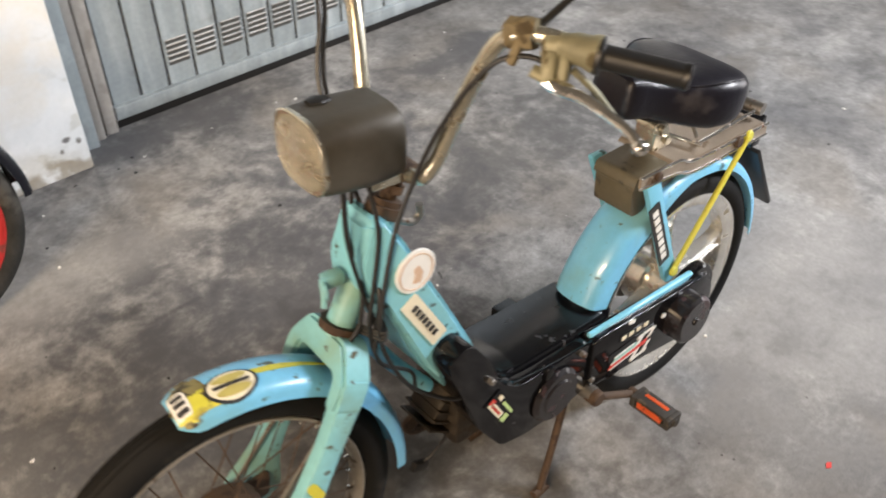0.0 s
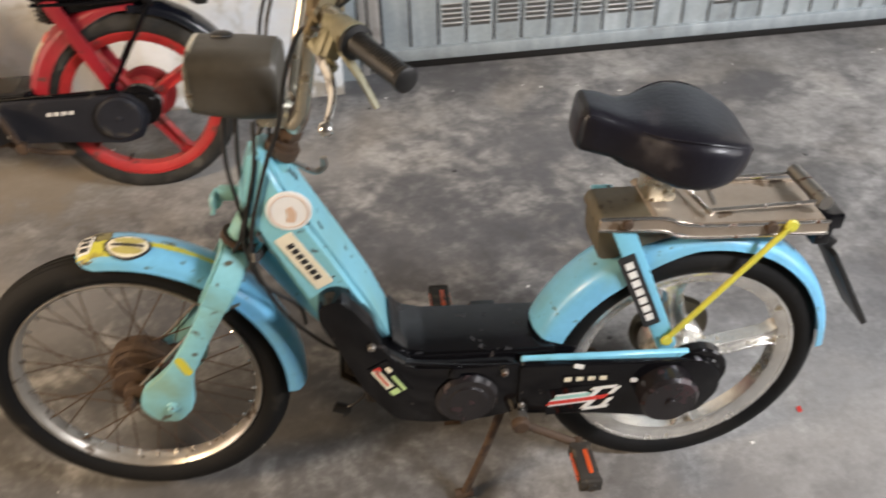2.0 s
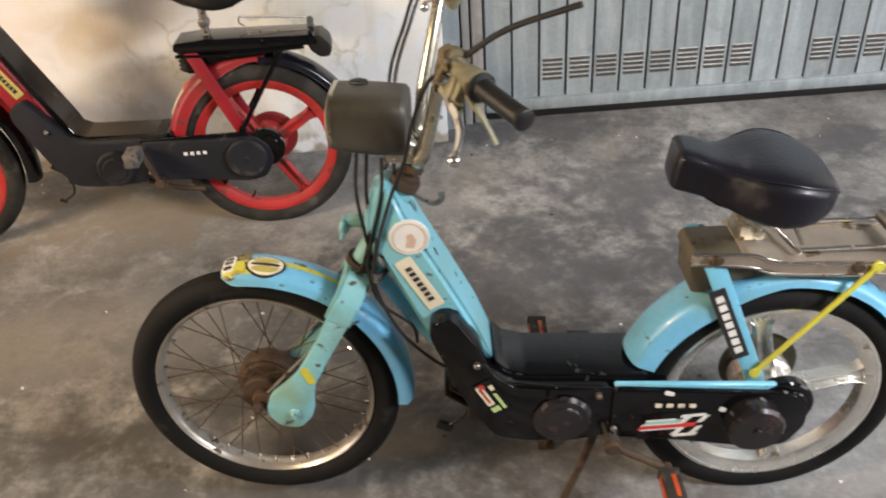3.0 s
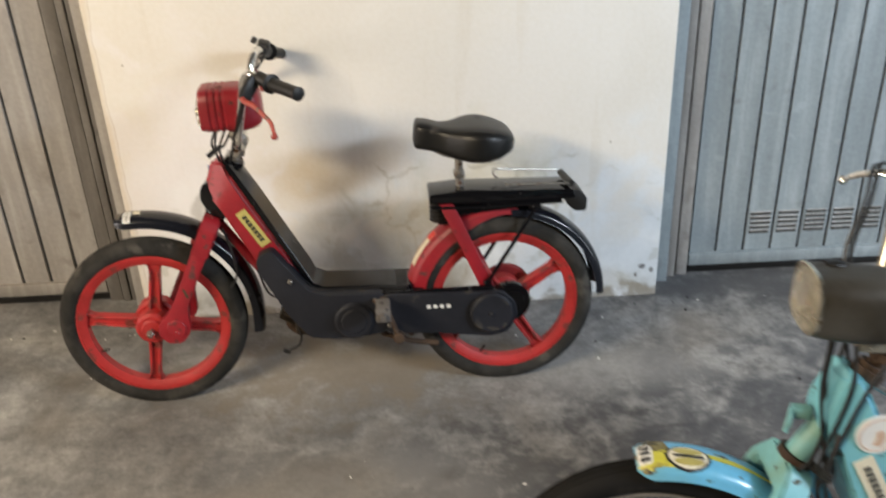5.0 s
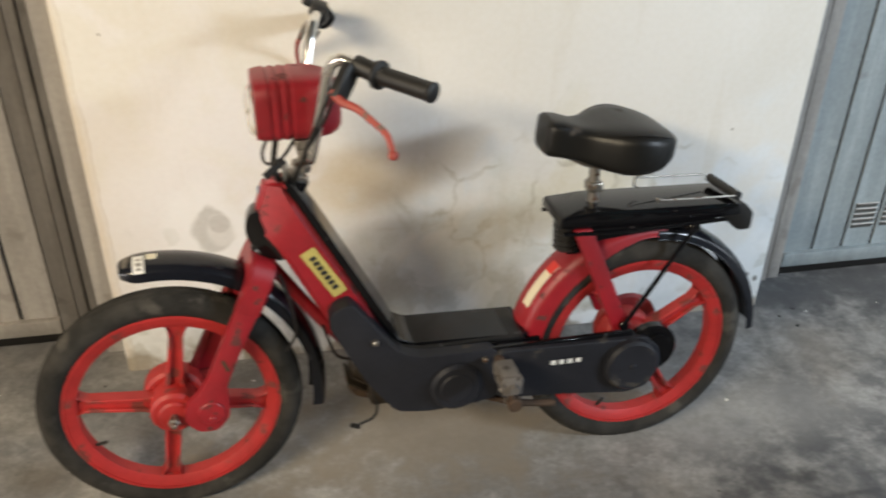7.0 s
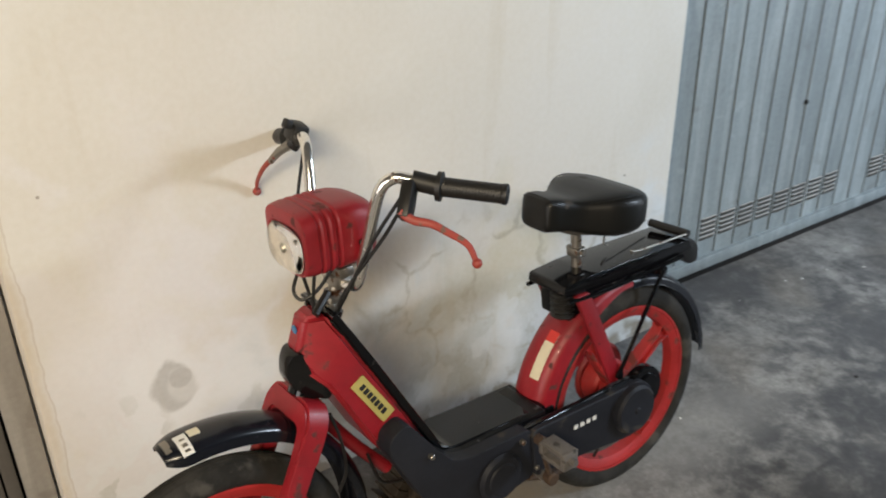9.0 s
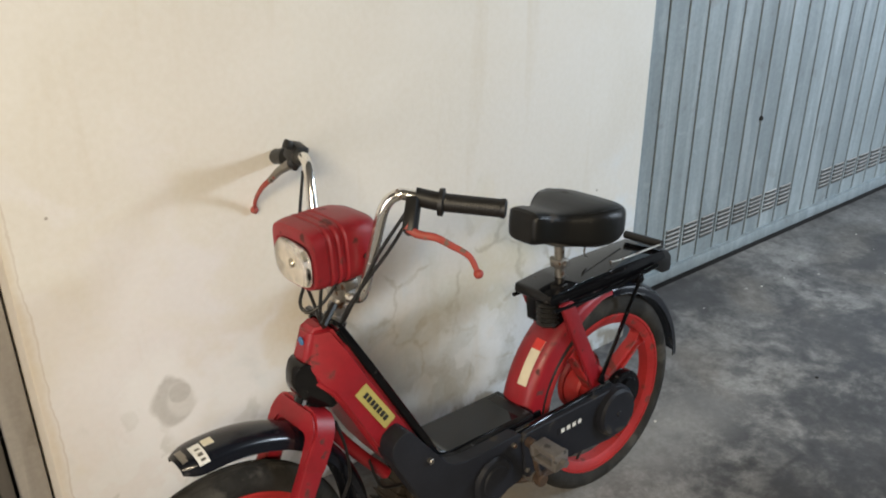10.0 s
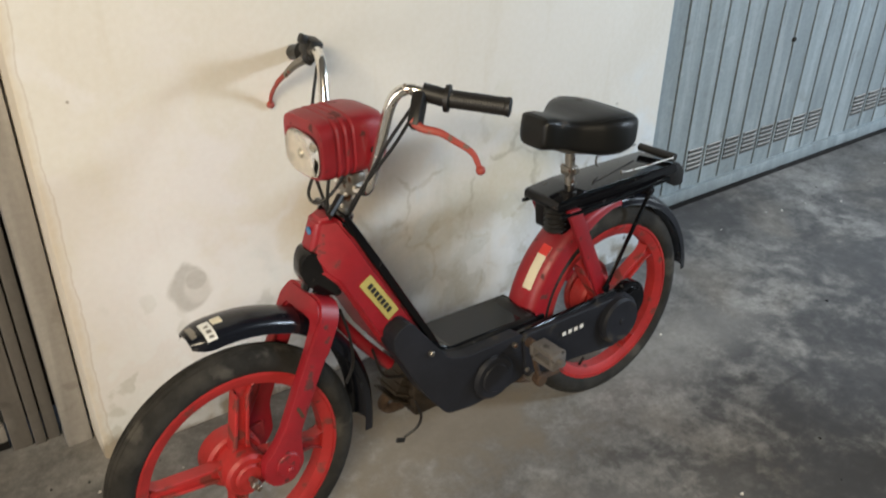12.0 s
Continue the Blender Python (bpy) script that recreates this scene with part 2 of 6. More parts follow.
def mixed(nt, fac, a, b, blend="MIX"):
    m = nt.nodes.new("ShaderNodeMix")
    m.data_type, m.blend_type = "RGBA", blend
    for sock, v in (("Factor", fac), ("A", a), ("B", b)):
        if isinstance(v, (int, float)):
            m.inputs[sock].default_value = v
        elif isinstance(v, tuple):
            m.inputs[sock].default_value = (*v, 1)
        else:
            nt.links.new(v, m.inputs[sock])
    return m.outputs["Result"]


def maths(nt, op, a, b=0.0):
    m = nt.nodes.new("ShaderNodeMath")
    m.operation = op
    for i, v in enumerate((a, b)):
        if isinstance(v, (int, float)):
            m.inputs[i].default_value = v
        else:
            nt.links.new(v, m.inputs[i])
    return m.outputs[0]


def span(nt, v, a, b, c=0.0, d=1.0):
    m = nt.nodes.new("ShaderNodeMapRange")
    m.interpolation_type = "SMOOTHSTEP"
    for i, x in enumerate((a, b, c, d)):
        m.inputs[1 + i].default_value = x
    nt.links.new(v, m.inputs[0])
    return m.outputs[0]


def blob(nt, vec, centre, radii, wobble):
    """1 inside an uneven spot round a place, 0 outside."""
    sub = nt.nodes.new("ShaderNodeVectorMath")
    sub.operation, sub.inputs[1].default_value = "SUBTRACT", centre
    nt.links.new(vec, sub.inputs[0])
    div = nt.nodes.new("ShaderNodeVectorMath")
    div.operation, div.inputs[1].default_value = "DIVIDE", radii
    nt.links.new(sub.outputs[0], div.inputs[0])
    ln = nt.nodes.new("ShaderNodeVectorMath")
    ln.operation = "LENGTH"
    nt.links.new(div.outputs[0], ln.inputs[0])
    return maths(nt, "ADD", ln.outputs["Value"], wobble)


def rough_noise(nt, vec, scale, detail, roughness, distortion):
    n = tex(nt, "ShaderNodeTexNoise", vec, scale, detail, distortion)
    n.inputs["Roughness"].default_value = roughness
    return n.outputs["Fac"]


def concrete():
    m = bpy.data.materials.new("blotchy_concrete")
    m.use_nodes = True
    nt = m.node_tree
    p = nt.nodes["Principled BSDF"]
    v = nt.nodes.new("ShaderNodeTexCoord").outputs["Object"]
    cloud = tex(nt, "ShaderNodeTexNoise", v, 1.7, 9.0, 0.25).outputs["Fac"]
    patch = rough_noise(nt, v, 5.5, 14.0, 0.64, 0.35)
    mottle = rough_noise(nt, v, 21.0, 9.0, 0.62, 0.2)
    grit = rough_noise(nt, v, 70.0, 6.0, 0.6, 0.0)
    grain = tex(nt, "ShaderNodeTexNoise", v, 240, 3.0).outputs["Fac"]
    col = ramp(nt, cloud, [(0.34, (0.150, 0.149, 0.148)), (0.5, (0.205, 0.203, 0.199)), (0.66, (0.285, 0.281, 0.273))])
    col = mixed(nt, 0.58, col, ramp(nt, patch, [(0.34, (0.24, 0.24, 0.245)), (0.43, (0.39, 0.39, 0.39)), (0.50, (0.50, 0.50, 0.50)), (0.57, (0.62, 0.62, 0.61)), (0.66, (0.80, 0.795, 0.78))]), "OVERLAY")
    col = mixed(nt, 0.44, col, ramp(nt, mottle, [(0.32, (0.26, 0.26, 0.26)), (0.5, (0.5, 0.5, 0.5)), (0.68, (0.74, 0.74, 0.735))]), "OVERLAY")
    col = mixed(nt, 0.34, col, ramp(nt, grit, [(0.32, (0.28, 0.28, 0.28)), (0.5, (0.5, 0.5, 0.5)), (0.68, (0.72, 0.72, 0.72))]), "OVERLAY")
    col = mixed(nt, 0.14, col, ramp(nt, grain, [(0.35, (0.25, 0.25, 0.25)), (0.65, (0.75, 0.75, 0.75))]), "OVERLAY")
    blot = rough_noise(nt, v, 3.1, 10.0, 0.6, 0.2)
    col = mixed(nt, span(nt, blot, 0.53, 0.66, 0.0, 0.5), col, (0.105, 0.105, 0.110))
    tint = tex(nt, "ShaderNodeTexNoise", v, 2.6, 5.0, 0.4).outputs["Fac"]
    col = mixed(nt, span(nt, tint, 0.50, 0.68, 0.0, 0.35), col, (0.19, 0.165, 0.135))
    for sc, lo, hi, gs, colour in ((14.0, 0.018, 0.034, 2.3, (0.55, 0.54, 0.52)), (11.0, 0.02, 0.04, 2.9, (0.045, 0.04, 0.038))):
        chip = nt.nodes.new("ShaderNodeTexVoronoi")
        chip.inputs["Scale"].default_value = sc
        nt.links.new(v, chip.inputs["Vector"])
        gate = span(nt, tex(nt, "ShaderNodeTexNoise", v, gs, 2.0).outputs["Fac"], 0.50, 0.54)
        col = mixed(nt, maths(nt, "MULTIPLY", span(nt, chip.outputs["Distance"], lo, hi, 0.8, 0.0), gate), col, colour)
    stretch = nt.nodes.new("ShaderNodeMapping")
    stretch.inputs["Scale"].default_value, stretch.inputs["Rotation"].default_value = (1.2, 26.0, 1.0), (0, 0, 0.7)
    nt.links.new(v, stretch.inputs["Vector"])
    scuff = tex(nt, "ShaderNodeTexNoise", stretch.outputs[0], 2.0, 5.0, 0.3).outputs["Fac"]
    col = mixed(nt, maths(nt, "MULTIPLY", span(nt, scuff, 0.60, 0.76, 0.0, 0.22), span(nt, cloud, 0.4, 0.6)), col, (0.40, 0.39, 0.38))
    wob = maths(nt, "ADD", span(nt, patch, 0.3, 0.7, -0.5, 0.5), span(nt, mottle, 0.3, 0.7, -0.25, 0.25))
    # Besides stains, wide dark pools around the blue moped put its shade into the colour.
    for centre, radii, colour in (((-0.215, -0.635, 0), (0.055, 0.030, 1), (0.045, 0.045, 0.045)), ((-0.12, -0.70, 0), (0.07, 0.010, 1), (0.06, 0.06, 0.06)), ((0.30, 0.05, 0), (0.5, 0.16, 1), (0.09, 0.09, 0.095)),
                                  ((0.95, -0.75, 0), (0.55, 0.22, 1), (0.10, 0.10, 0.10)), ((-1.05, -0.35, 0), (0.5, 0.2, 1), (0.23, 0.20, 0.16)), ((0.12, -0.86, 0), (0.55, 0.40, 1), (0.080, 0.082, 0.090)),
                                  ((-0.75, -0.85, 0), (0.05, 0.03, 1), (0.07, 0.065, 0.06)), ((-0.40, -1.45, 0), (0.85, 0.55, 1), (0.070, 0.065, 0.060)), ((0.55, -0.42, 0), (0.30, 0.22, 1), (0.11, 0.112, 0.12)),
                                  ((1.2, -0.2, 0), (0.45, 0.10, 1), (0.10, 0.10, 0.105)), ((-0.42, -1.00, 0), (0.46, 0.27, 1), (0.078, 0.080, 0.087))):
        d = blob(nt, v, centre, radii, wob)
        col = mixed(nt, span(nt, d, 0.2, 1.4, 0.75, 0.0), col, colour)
    for centre, radii in (((-0.32, -0.42, 0), (0.35, 0.1, 1)), ((1.0, -1.75, 0), (0.45, 0.4, 1)), ((-0.95, -0.95, 0), (0.4, 0.18, 1))):
        d = blob(nt, v, centre, radii, wob)
        col = mixed(nt, span(nt, d, 0.3, 1.2, 0.35, 0.0), col, (0.36, 0.355, 0.345))
    nt.links.new(col, p.inputs["Base Color"])
    nt.links.new(span(nt, cloud, 0.3, 0.7, 0.72, 0.86), p.inputs["Roughness"])
    p.inputs["Specular IOR Level"].default_value = 0.16
    b = nt.nodes.new("ShaderNodeBump")
    b.inputs["Strength"].default_value, b.inputs["Distance"].default_value = 0.12, 0.002
    nt.links.new(maths(nt, "ADD", maths(nt, "MULTIPLY", grain, 0.4), mottle), b.inputs["Height"])
    nt.links.new(b.outputs[0], p.inputs["Normal"])
    return m


def plaster():
    m = bpy.data.materials.new("stained_white_plaster")
    m.use_nodes = True
    nt = m.node_tree
    p = nt.nodes["Principled BSDF"]
    v = nt.nodes.new("ShaderNodeTexCoord").outputs["Object"]
    cloud = tex(nt, "ShaderNodeTexNoise", v, 1.8, 5.0, 0.3).outputs["Fac"]
    patch = tex(nt, "ShaderNodeTexNoise", v, 6.0, 7.0, 0.5).outputs["Fac"]
    grain = tex(nt, "ShaderNodeTexNoise", v, 70, 4.0).outputs["Fac"]
    sep = nt.nodes.new("ShaderNodeSeparateXYZ")
    nt.links.new(v, sep.inputs[0])
    col = ramp(nt, cloud, [(0.3, (0.75, 0.715, 0.64)), (0.55, (0.80, 0.775, 0.715)), (0.75, (0.82, 0.805, 0.765))])
    wob = span(nt, patch, 0.25, 0.75, -0.55, 0.55)
    # Bluish lower wall: damp plaster plus the moped's cool shade put into the colour.
    damp_shade = maths(nt, "ADD", sep.outputs["Z"], maths(nt, "MULTIPLY", wob, 0.45))
    col = mixed(nt, span(nt, damp_shade, 0.22, 0.58, 0.8, 0.0), col, (0.78, 0.815, 0.83))
    # Tan (-1.13, 0.47) and part of blue-grey (-0.92, 0.22) paint the red moped's shadows.
    for centre, radii, colour, k in (((-0.95, 0, 0.10), (0.45, 1, 0.12), (0.50, 0.47, 0.38), 0.6), ((-1.45, 0, 0.06), (0.35, 1, 0.10), (0.40, 0.40, 0.36), 0.7),
                                     ((-1.13, 0, 0.47), (0.17, 1, 0.11), (0.66, 0.55, 0.36), 0.45), ((-0.55, 0, 0.5), (0.16, 1, 0.16), (0.74, 0.69, 0.54), 0.5),
                                     ((-1.58, 0, 0.42), (0.36, 1, 0.46), (0.815, 0.795, 0.785), 0.85), ((-1.33, 0, 0.36), (0.13, 1, 0.17), (0.85, 0.85, 0.845), 0.85),
                                     ((-0.92, 0, 0.22), (0.40, 1, 0.23), (0.62, 0.66, 0.67), 0.5), ((-0.60, 0, 0.42), (0.22, 1, 0.12), (0.66, 0.61, 0.44), 0.45), ((-0.2, 0, 0.05), (0.25, 1, 0.06), (0.55, 0.55, 0.52), 0.6), ((-0.055, 0, 0.115), (0.013, 1, 0.009), (0.12, 0.11, 0.10), 0.9), ((-0.022, 0, 0.10), (0.008, 1, 0.01), (0.15, 0.14, 0.12), 0.9),
                                     ((-0.075, 0, 0.085), (0.006, 1, 0.008), (0.15, 0.14, 0.12), 0.9), ((-0.75, 0, 0.34), (0.34, 1, 0.13), (0.62, 0.62, 0.54), 0.35)):
        d = blob(nt, v, centre, radii, wob)
        col = mixed(nt, span(nt, d, 0.4, 1.2, k, 0.0), col, colour)
    halo = blob(nt, v, (-1.482, 0, 0.392), (0.100, 1, 0.125), maths(nt, "MULTIPLY", wob, 0.5))
    col = mixed(nt, span(nt, halo, 0.75, 1.15, 0.85, 0.0), col, (0.85, 0.85, 0.84))
    ring = blob(nt, v, (-1.480, 0, 0.395), (0.056, 1, 0.078), maths(nt, "MULTIPLY", wob, 0.35))
    col = mixed(nt, span(nt, ring, 0.80, 0.98, 0.85, 0.0), col, (0.54, 0.53, 0.50))
    mid = blob(nt, v, (-1.462, 0, 0.395), (0.040, 1, 0.058), maths(nt, "MULTIPLY", wob, 0.5))
    col = mixed(nt, span(nt, mid, 0.8, 1.1, 0.65, 0.0), col, (0.76, 0.75, 0.72))
    core = blob(nt, v, (-1.465, 0, 0.414), (0.030, 1, 0.030), maths(nt, "MULTIPLY", wob, 0.3))
    col = mixed(nt, span(nt, core, 0.80, 1.02, 0.7, 0.0), col, (0.52, 0.51, 0.48))
    vo = nt.nodes.new("ShaderNodeTexVoronoi")
    vo.feature = "DISTANCE_TO_EDGE"
    vo.inputs["Scale"].default_value = 5.2
    warp = mixed(nt, 0.12, v, tex(nt, "ShaderNodeTexNoise", v, 9, 4.0).outputs["Color"], "ADD")
    nt.links.new(warp, vo.inputs["Vector"])
    where = blob(nt, v, (-0.62, 0, 0.36), (0.42, 1, 0.22), wob)
    crack = maths(nt, "MULTIPLY", span(nt, vo.outputs["Distance"], 0.0, 0.055, 1.0, 0.0), span(nt, where, 0.8, 1.3, 1.0, 0.0))
    col = mixed(nt, maths(nt, "MULTIPLY", crack, maths(nt, "MULTIPLY", span(nt, tex(nt, "ShaderNodeTexNoise", v, 6, 3.0).outputs["Fac"], 0.38, 0.55), 0.55)), col, (0.45, 0.41, 0.30))
    flake = tex(nt, "ShaderNodeTexNoise", v, 9.0, 8.0, 0.2).outputs["Fac"]
    low = span(nt, maths(nt, "ADD", sep.outputs["Z"], maths(nt, "MULTIPLY", wob, 0.25)), 0.20, 0.42, 1.0, 0.0)
    col = mixed(nt, maths(nt, "MULTIPLY", low, span(nt, flake, 0.50, 0.56, 0.0, 0.55)), col, (0.84, 0.86, 0.86))
    col = mixed(nt, maths(nt, "MULTIPLY", low, span(nt, flake, 0.40, 0.45, 0.55, 0.0)), col, (0.55, 0.55, 0.50))
    edge = maths(nt, "ADD", sep.outputs["X"], maths(nt, "MULTIPLY", span(nt, flake, 0.3, 0.7, -0.5, 0.5), 0.012))
    col = mixed(nt, span(nt, edge, -1.738, -1.716, 0.55, 0.0), col, (0.66, 0.57, 0.43))
    col = mixed(nt, span(nt, maths(nt, "ABSOLUTE", maths(nt, "ADD", edge, 1.7215)), 0.0008, 0.0030, 0.28, 0.0), col, (0.45, 0.36, 0.26))
    dirt = maths(nt, "ADD", sep.outputs["Z"], maths(nt, "MULTIPLY", span(nt, flake, 0.3, 0.7, -0.5, 0.5), 0.10))
    col = mixed(nt, span(nt, dirt, 0.005, 0.045, 0.75, 0.0), col, (0.27, 0.22, 0.15))
    run = nt.nodes.new("ShaderNodeMapping")
    run.inputs["Scale"].default_value = (9.0, 9.0, 0.9)
    nt.links.new(v, run.inputs["Vector"])
    col = mixed(nt, span(nt, tex(nt, "ShaderNodeTexNoise", run.outputs[0], 1.3, 5.0, 0.3).outputs["Fac"], 0.56, 0.72, 0.0, 0.22), col, (0.62, 0.55, 0.42))
    speck = nt.nodes.new("ShaderNodeTexVoronoi")
    speck.inputs["Scale"].default_value = 9.0
    nt.links.new(v, speck.inputs["Vector"])
    dots = span(nt, speck.outputs["Distance"], 0.028, 0.05, 0.8, 0.0)
    gate = span(nt, tex(nt, "ShaderNodeTexNoise", v, 3.1, 2.0).outputs["Fac"], 0.52, 0.56)
    col = mixed(nt, maths(nt, "MULTIPLY", dots, gate), col, (0.30, 0.26, 0.20))
    col = mixed(nt, 0.10, col, ramp(nt, grain, [(0.35, (0.25, 0.25, 0.25)), (0.65, (0.75, 0.75, 0.75))]), "OVERLAY")
    nt.links.new(col, p.inputs["Base Color"])
    p.inputs["Roughness"].default_value = 0.8
    b = nt.nodes.new("ShaderNodeBump")
    b.inputs["Strength"].default_value, b.inputs["Distance"].default_value = 0.35, 0.006
    nt.links.new(maths(nt, "ADD", maths(nt, "MULTIPLY", grain, 0.25), patch), b.inputs["Height"])
    nt.links.new(b.outputs[0], p.inputs["Normal"])
    return m


def galvanised(name, base, light, dirt, metal):
    """Galvanised sheet: every panel a little different, pale runs and rubbed spots, grime towards no side in particular."""
    m = bpy.data.materials.new(name)
    m.use_nodes = True
    nt = m.node_tree
    p = nt.nodes["Principled BSDF"]
    v = nt.nodes.new("ShaderNodeTexCoord").outputs["Object"]
    rnd = nt.nodes.new("ShaderNodeObjectInfo").outputs["Random"]
    shift = nt.nodes.new("ShaderNodeVectorMath")
    shift.operation = "ADD"
    comb = nt.nodes.new("ShaderNodeCombineXYZ")
    nt.links.new(maths(nt, "MULTIPLY", rnd, 37.0), comb.inputs[0])
    nt.links.new(maths(nt, "MULTIPLY", rnd, 91.0), comb.inputs[2])
    nt.links.new(v, shift.inputs[0])
    nt.links.new(comb.outputs[0], shift.inputs[1])
    run = nt.nodes.new("ShaderNodeMapping")
    run.inputs["Scale"].default_value = (14.0, 14.0, 1.6)
    nt.links.new(shift.outputs[0], run.inputs["Vector"])
    streak = tex(nt, "ShaderNodeTexNoise", run.outputs[0], 1.6, 6.0, 0.4).outputs["Fac"]
    spot = tex(nt, "ShaderNodeTexNoise", shift.outputs[0], 11.0, 6.0, 0.3).outputs["Fac"]
    fine = tex(nt, "ShaderNodeTexNoise", shift.outputs[0], 75.0, 3.0).outputs["Fac"]
    col = ramp(nt, streak, [(0.34, tuple(x * 0.90 for x in base)), (0.5, base), (0.68, light)])
    col = mixed(nt, span(nt, spot, 0.60, 0.70, 0.0, 0.55), col, light)
    col = mixed(nt, span(nt, spot, 0.30, 0.40, 0.5, 0.0), col, dirt)
    col = mixed(nt, 0.10, col, ramp(nt, fine, [(0.35, (0.25, 0.25, 0.25)), (0.65, (0.75, 0.75, 0.75))]), "OVERLAY")
    tone = nt.nodes.new("ShaderNodeVectorMath")
    tone.operation = "SCALE"
    nt.links.new(col, tone.inputs[0])
    nt.links.new(span(nt, rnd, 0.0, 1.0, 0.9, 1.1), tone.inputs["Scale"])
    nt.links.new(tone.outputs[0], p.inputs["Base Color"])
    nt.links.new(span(nt, spot, 0.3, 0.7, 0.42, 0.6), p.inputs["Roughness"])
    p.inputs["Metallic"].default_value = metal
    bp = nt.nodes.new("ShaderNodeBump")
    bp.inputs["Strength"].default_value, bp.inputs["Distance"].default_value = 0.15, 0.003
    nt.links.new(streak, bp.inputs["Height"])
    nt.links.new(bp.outputs[0], p.inputs["Normal"])
    return m


GALV = galvanised("galvanised_blue_grey_steel", (0.318, 0.368, 0.388), (0.405, 0.455, 0.475), (0.23, 0.245, 0.24), 0.25)
# Left door's steel: GALV turned browner and duller, its shade in the base colour.
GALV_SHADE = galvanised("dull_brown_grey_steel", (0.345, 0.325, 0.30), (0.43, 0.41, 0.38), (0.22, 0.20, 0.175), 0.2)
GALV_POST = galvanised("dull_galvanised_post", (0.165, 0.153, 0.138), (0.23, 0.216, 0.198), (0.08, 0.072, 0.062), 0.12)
CONCRETE, PLASTER = concrete(), plaster()


# ---- mesh helpers ----
def finish(name, bm, material, m=None):
    if m is not None:
        bm.transform(m)
    bmesh.ops.recalc_face_normals(bm, faces=bm.faces)
    for f in bm.faces:
        f.smooth = True
    for e in bm.edges:
        if len(e.link_faces) == 2 and e.calc_face_angle(0) > 0.62:
            e.smooth = False
    data = bpy.data.meshes.new(name)
    bm.to_mesh(data)
    bm.free()
    data.materials.append(material)
    return data


def part(name, bm, material, parent, label="", m=None):
    ob = new(name, finish(name, bm, material, m))
    ob.parent = parent
    return tagged(ob, label)


def box(size, centre=(0, 0, 0), bevel=0.0, rot=(0, 0, 0), seg=2, bm=None):
    bm = bm or bmesh.new()
    made = bmesh.ops.create_cube(bm, size=1.0)["verts"]
    bmesh.ops.scale(bm, vec=size, verts=made)
    if bevel:
        edges = {e for v in made for e in v.link_edges}
        made = bmesh.ops.bevel(bm, geom=list(edges), offset=bevel, segments=seg, affect="EDGES", profile=0.5)["verts"]
    bmesh.ops.transform(bm, matrix=pose(*centre, *rot), verts=list({v for v in made}))
    return bm


def prism(poly, y0, y1, bevel=0.0, seg=2):
    """A polygon of (x, z) corners, pulled from y0 to y1."""
    bm = bmesh.new()
    a = [bm.verts.new((x, y0, z)) for x, z in poly]
    b = [bm.verts.new((x, y1, z)) for x, z in poly]
    n = len(poly)
    bm.faces.new(a)
    bm.faces.new(b[::-1])
    for i in range(n):
        bm.faces.new((a[i], b[i], b[(i + 1) % n], a[(i + 1) % n]))
    bmesh.ops.recalc_face_normals(bm, faces=bm.faces)
    if bevel:
        bmesh.ops.bevel(bm, geom=bm.edges[:], offset=bevel, segments=seg, affect="EDGES", profile=0.5, clamp_overlap=True)
    return bm


def rounded(poly, r, n=4):
    """The polygon with its corners rounded."""
    out = []
    k = len(poly)
    for i in range(k):
        p, a, b = Vector(poly[i]), Vector(poly[i - 1]), Vector(poly[(i + 1) % k])
        ra = min(r, (a - p).length * 0.45)
        rb = min(r, (b - p).length * 0.45)
        s, e = p + (a - p).normalized() * ra, p + (b - p).normalized() * rb
        for j in range(n + 1):
            t = j / n
            out.append(tuple(s * (1 - t) ** 2 + p * 2 * t * (1 - t) + e * t * t))
    return out


def smooth_line(pts, n=6):
    pts = [Vector(p) for p in pts]
    if len(pts) == 2:
        return pts
    q = [pts[0] * 2 - pts[1], *pts, pts[-1] * 2 - pts[-2]]
    out = []
    for i in range(1, len(q) - 2):
        a, b, c, d = q[i - 1:i + 3]
        for j in range(n):
            t = j / n
            out.append(0.5 * (2 * b + (c - a) * t + (2 * a - 5 * b + 4 * c - d) * t * t + (3 * b - a - 3 * c + d) * t ** 3))
    out.append(pts[-1])
    return out


def tube(pts, r, seg=10, n=6, bm=None, flat=1.0):
    """A round bar along a smooth line. r: one radius, or a start and an end radius."""
    bm = bm or bmesh.new()
    line = smooth_line(pts, n)
    r0, r1 = r if isinstance(r, tuple) else (r, r)
    side, rings = None, []
    for i, p in enumerate(line):
        way = (line[min(i + 1, len(line) - 1)] - line[max(i - 1, 0)]).normalized()
        if side is None:
            side = way.orthogonal().normalized()
        side = (side - way * side.dot(way)).normalized()
        up = way.cross(side)
        rad = r0 + (r1 - r0) * i / max(1, len(line) - 1)
        rings.append([bm.verts.new(p + rad * (math.cos(a) * side + flat * math.sin(a) * up)) for a in (2 * math.pi * k / seg for k in range(seg))])
    for a, b in zip(rings, rings[1:]):
        for k in range(seg):
            bm.faces.new((a[k], a[(k + 1) % seg], b[(k + 1) % seg], b[k]))
    bm.faces.new(rings[0][::-1])
    bm.faces.new(rings[-1])
    return bm


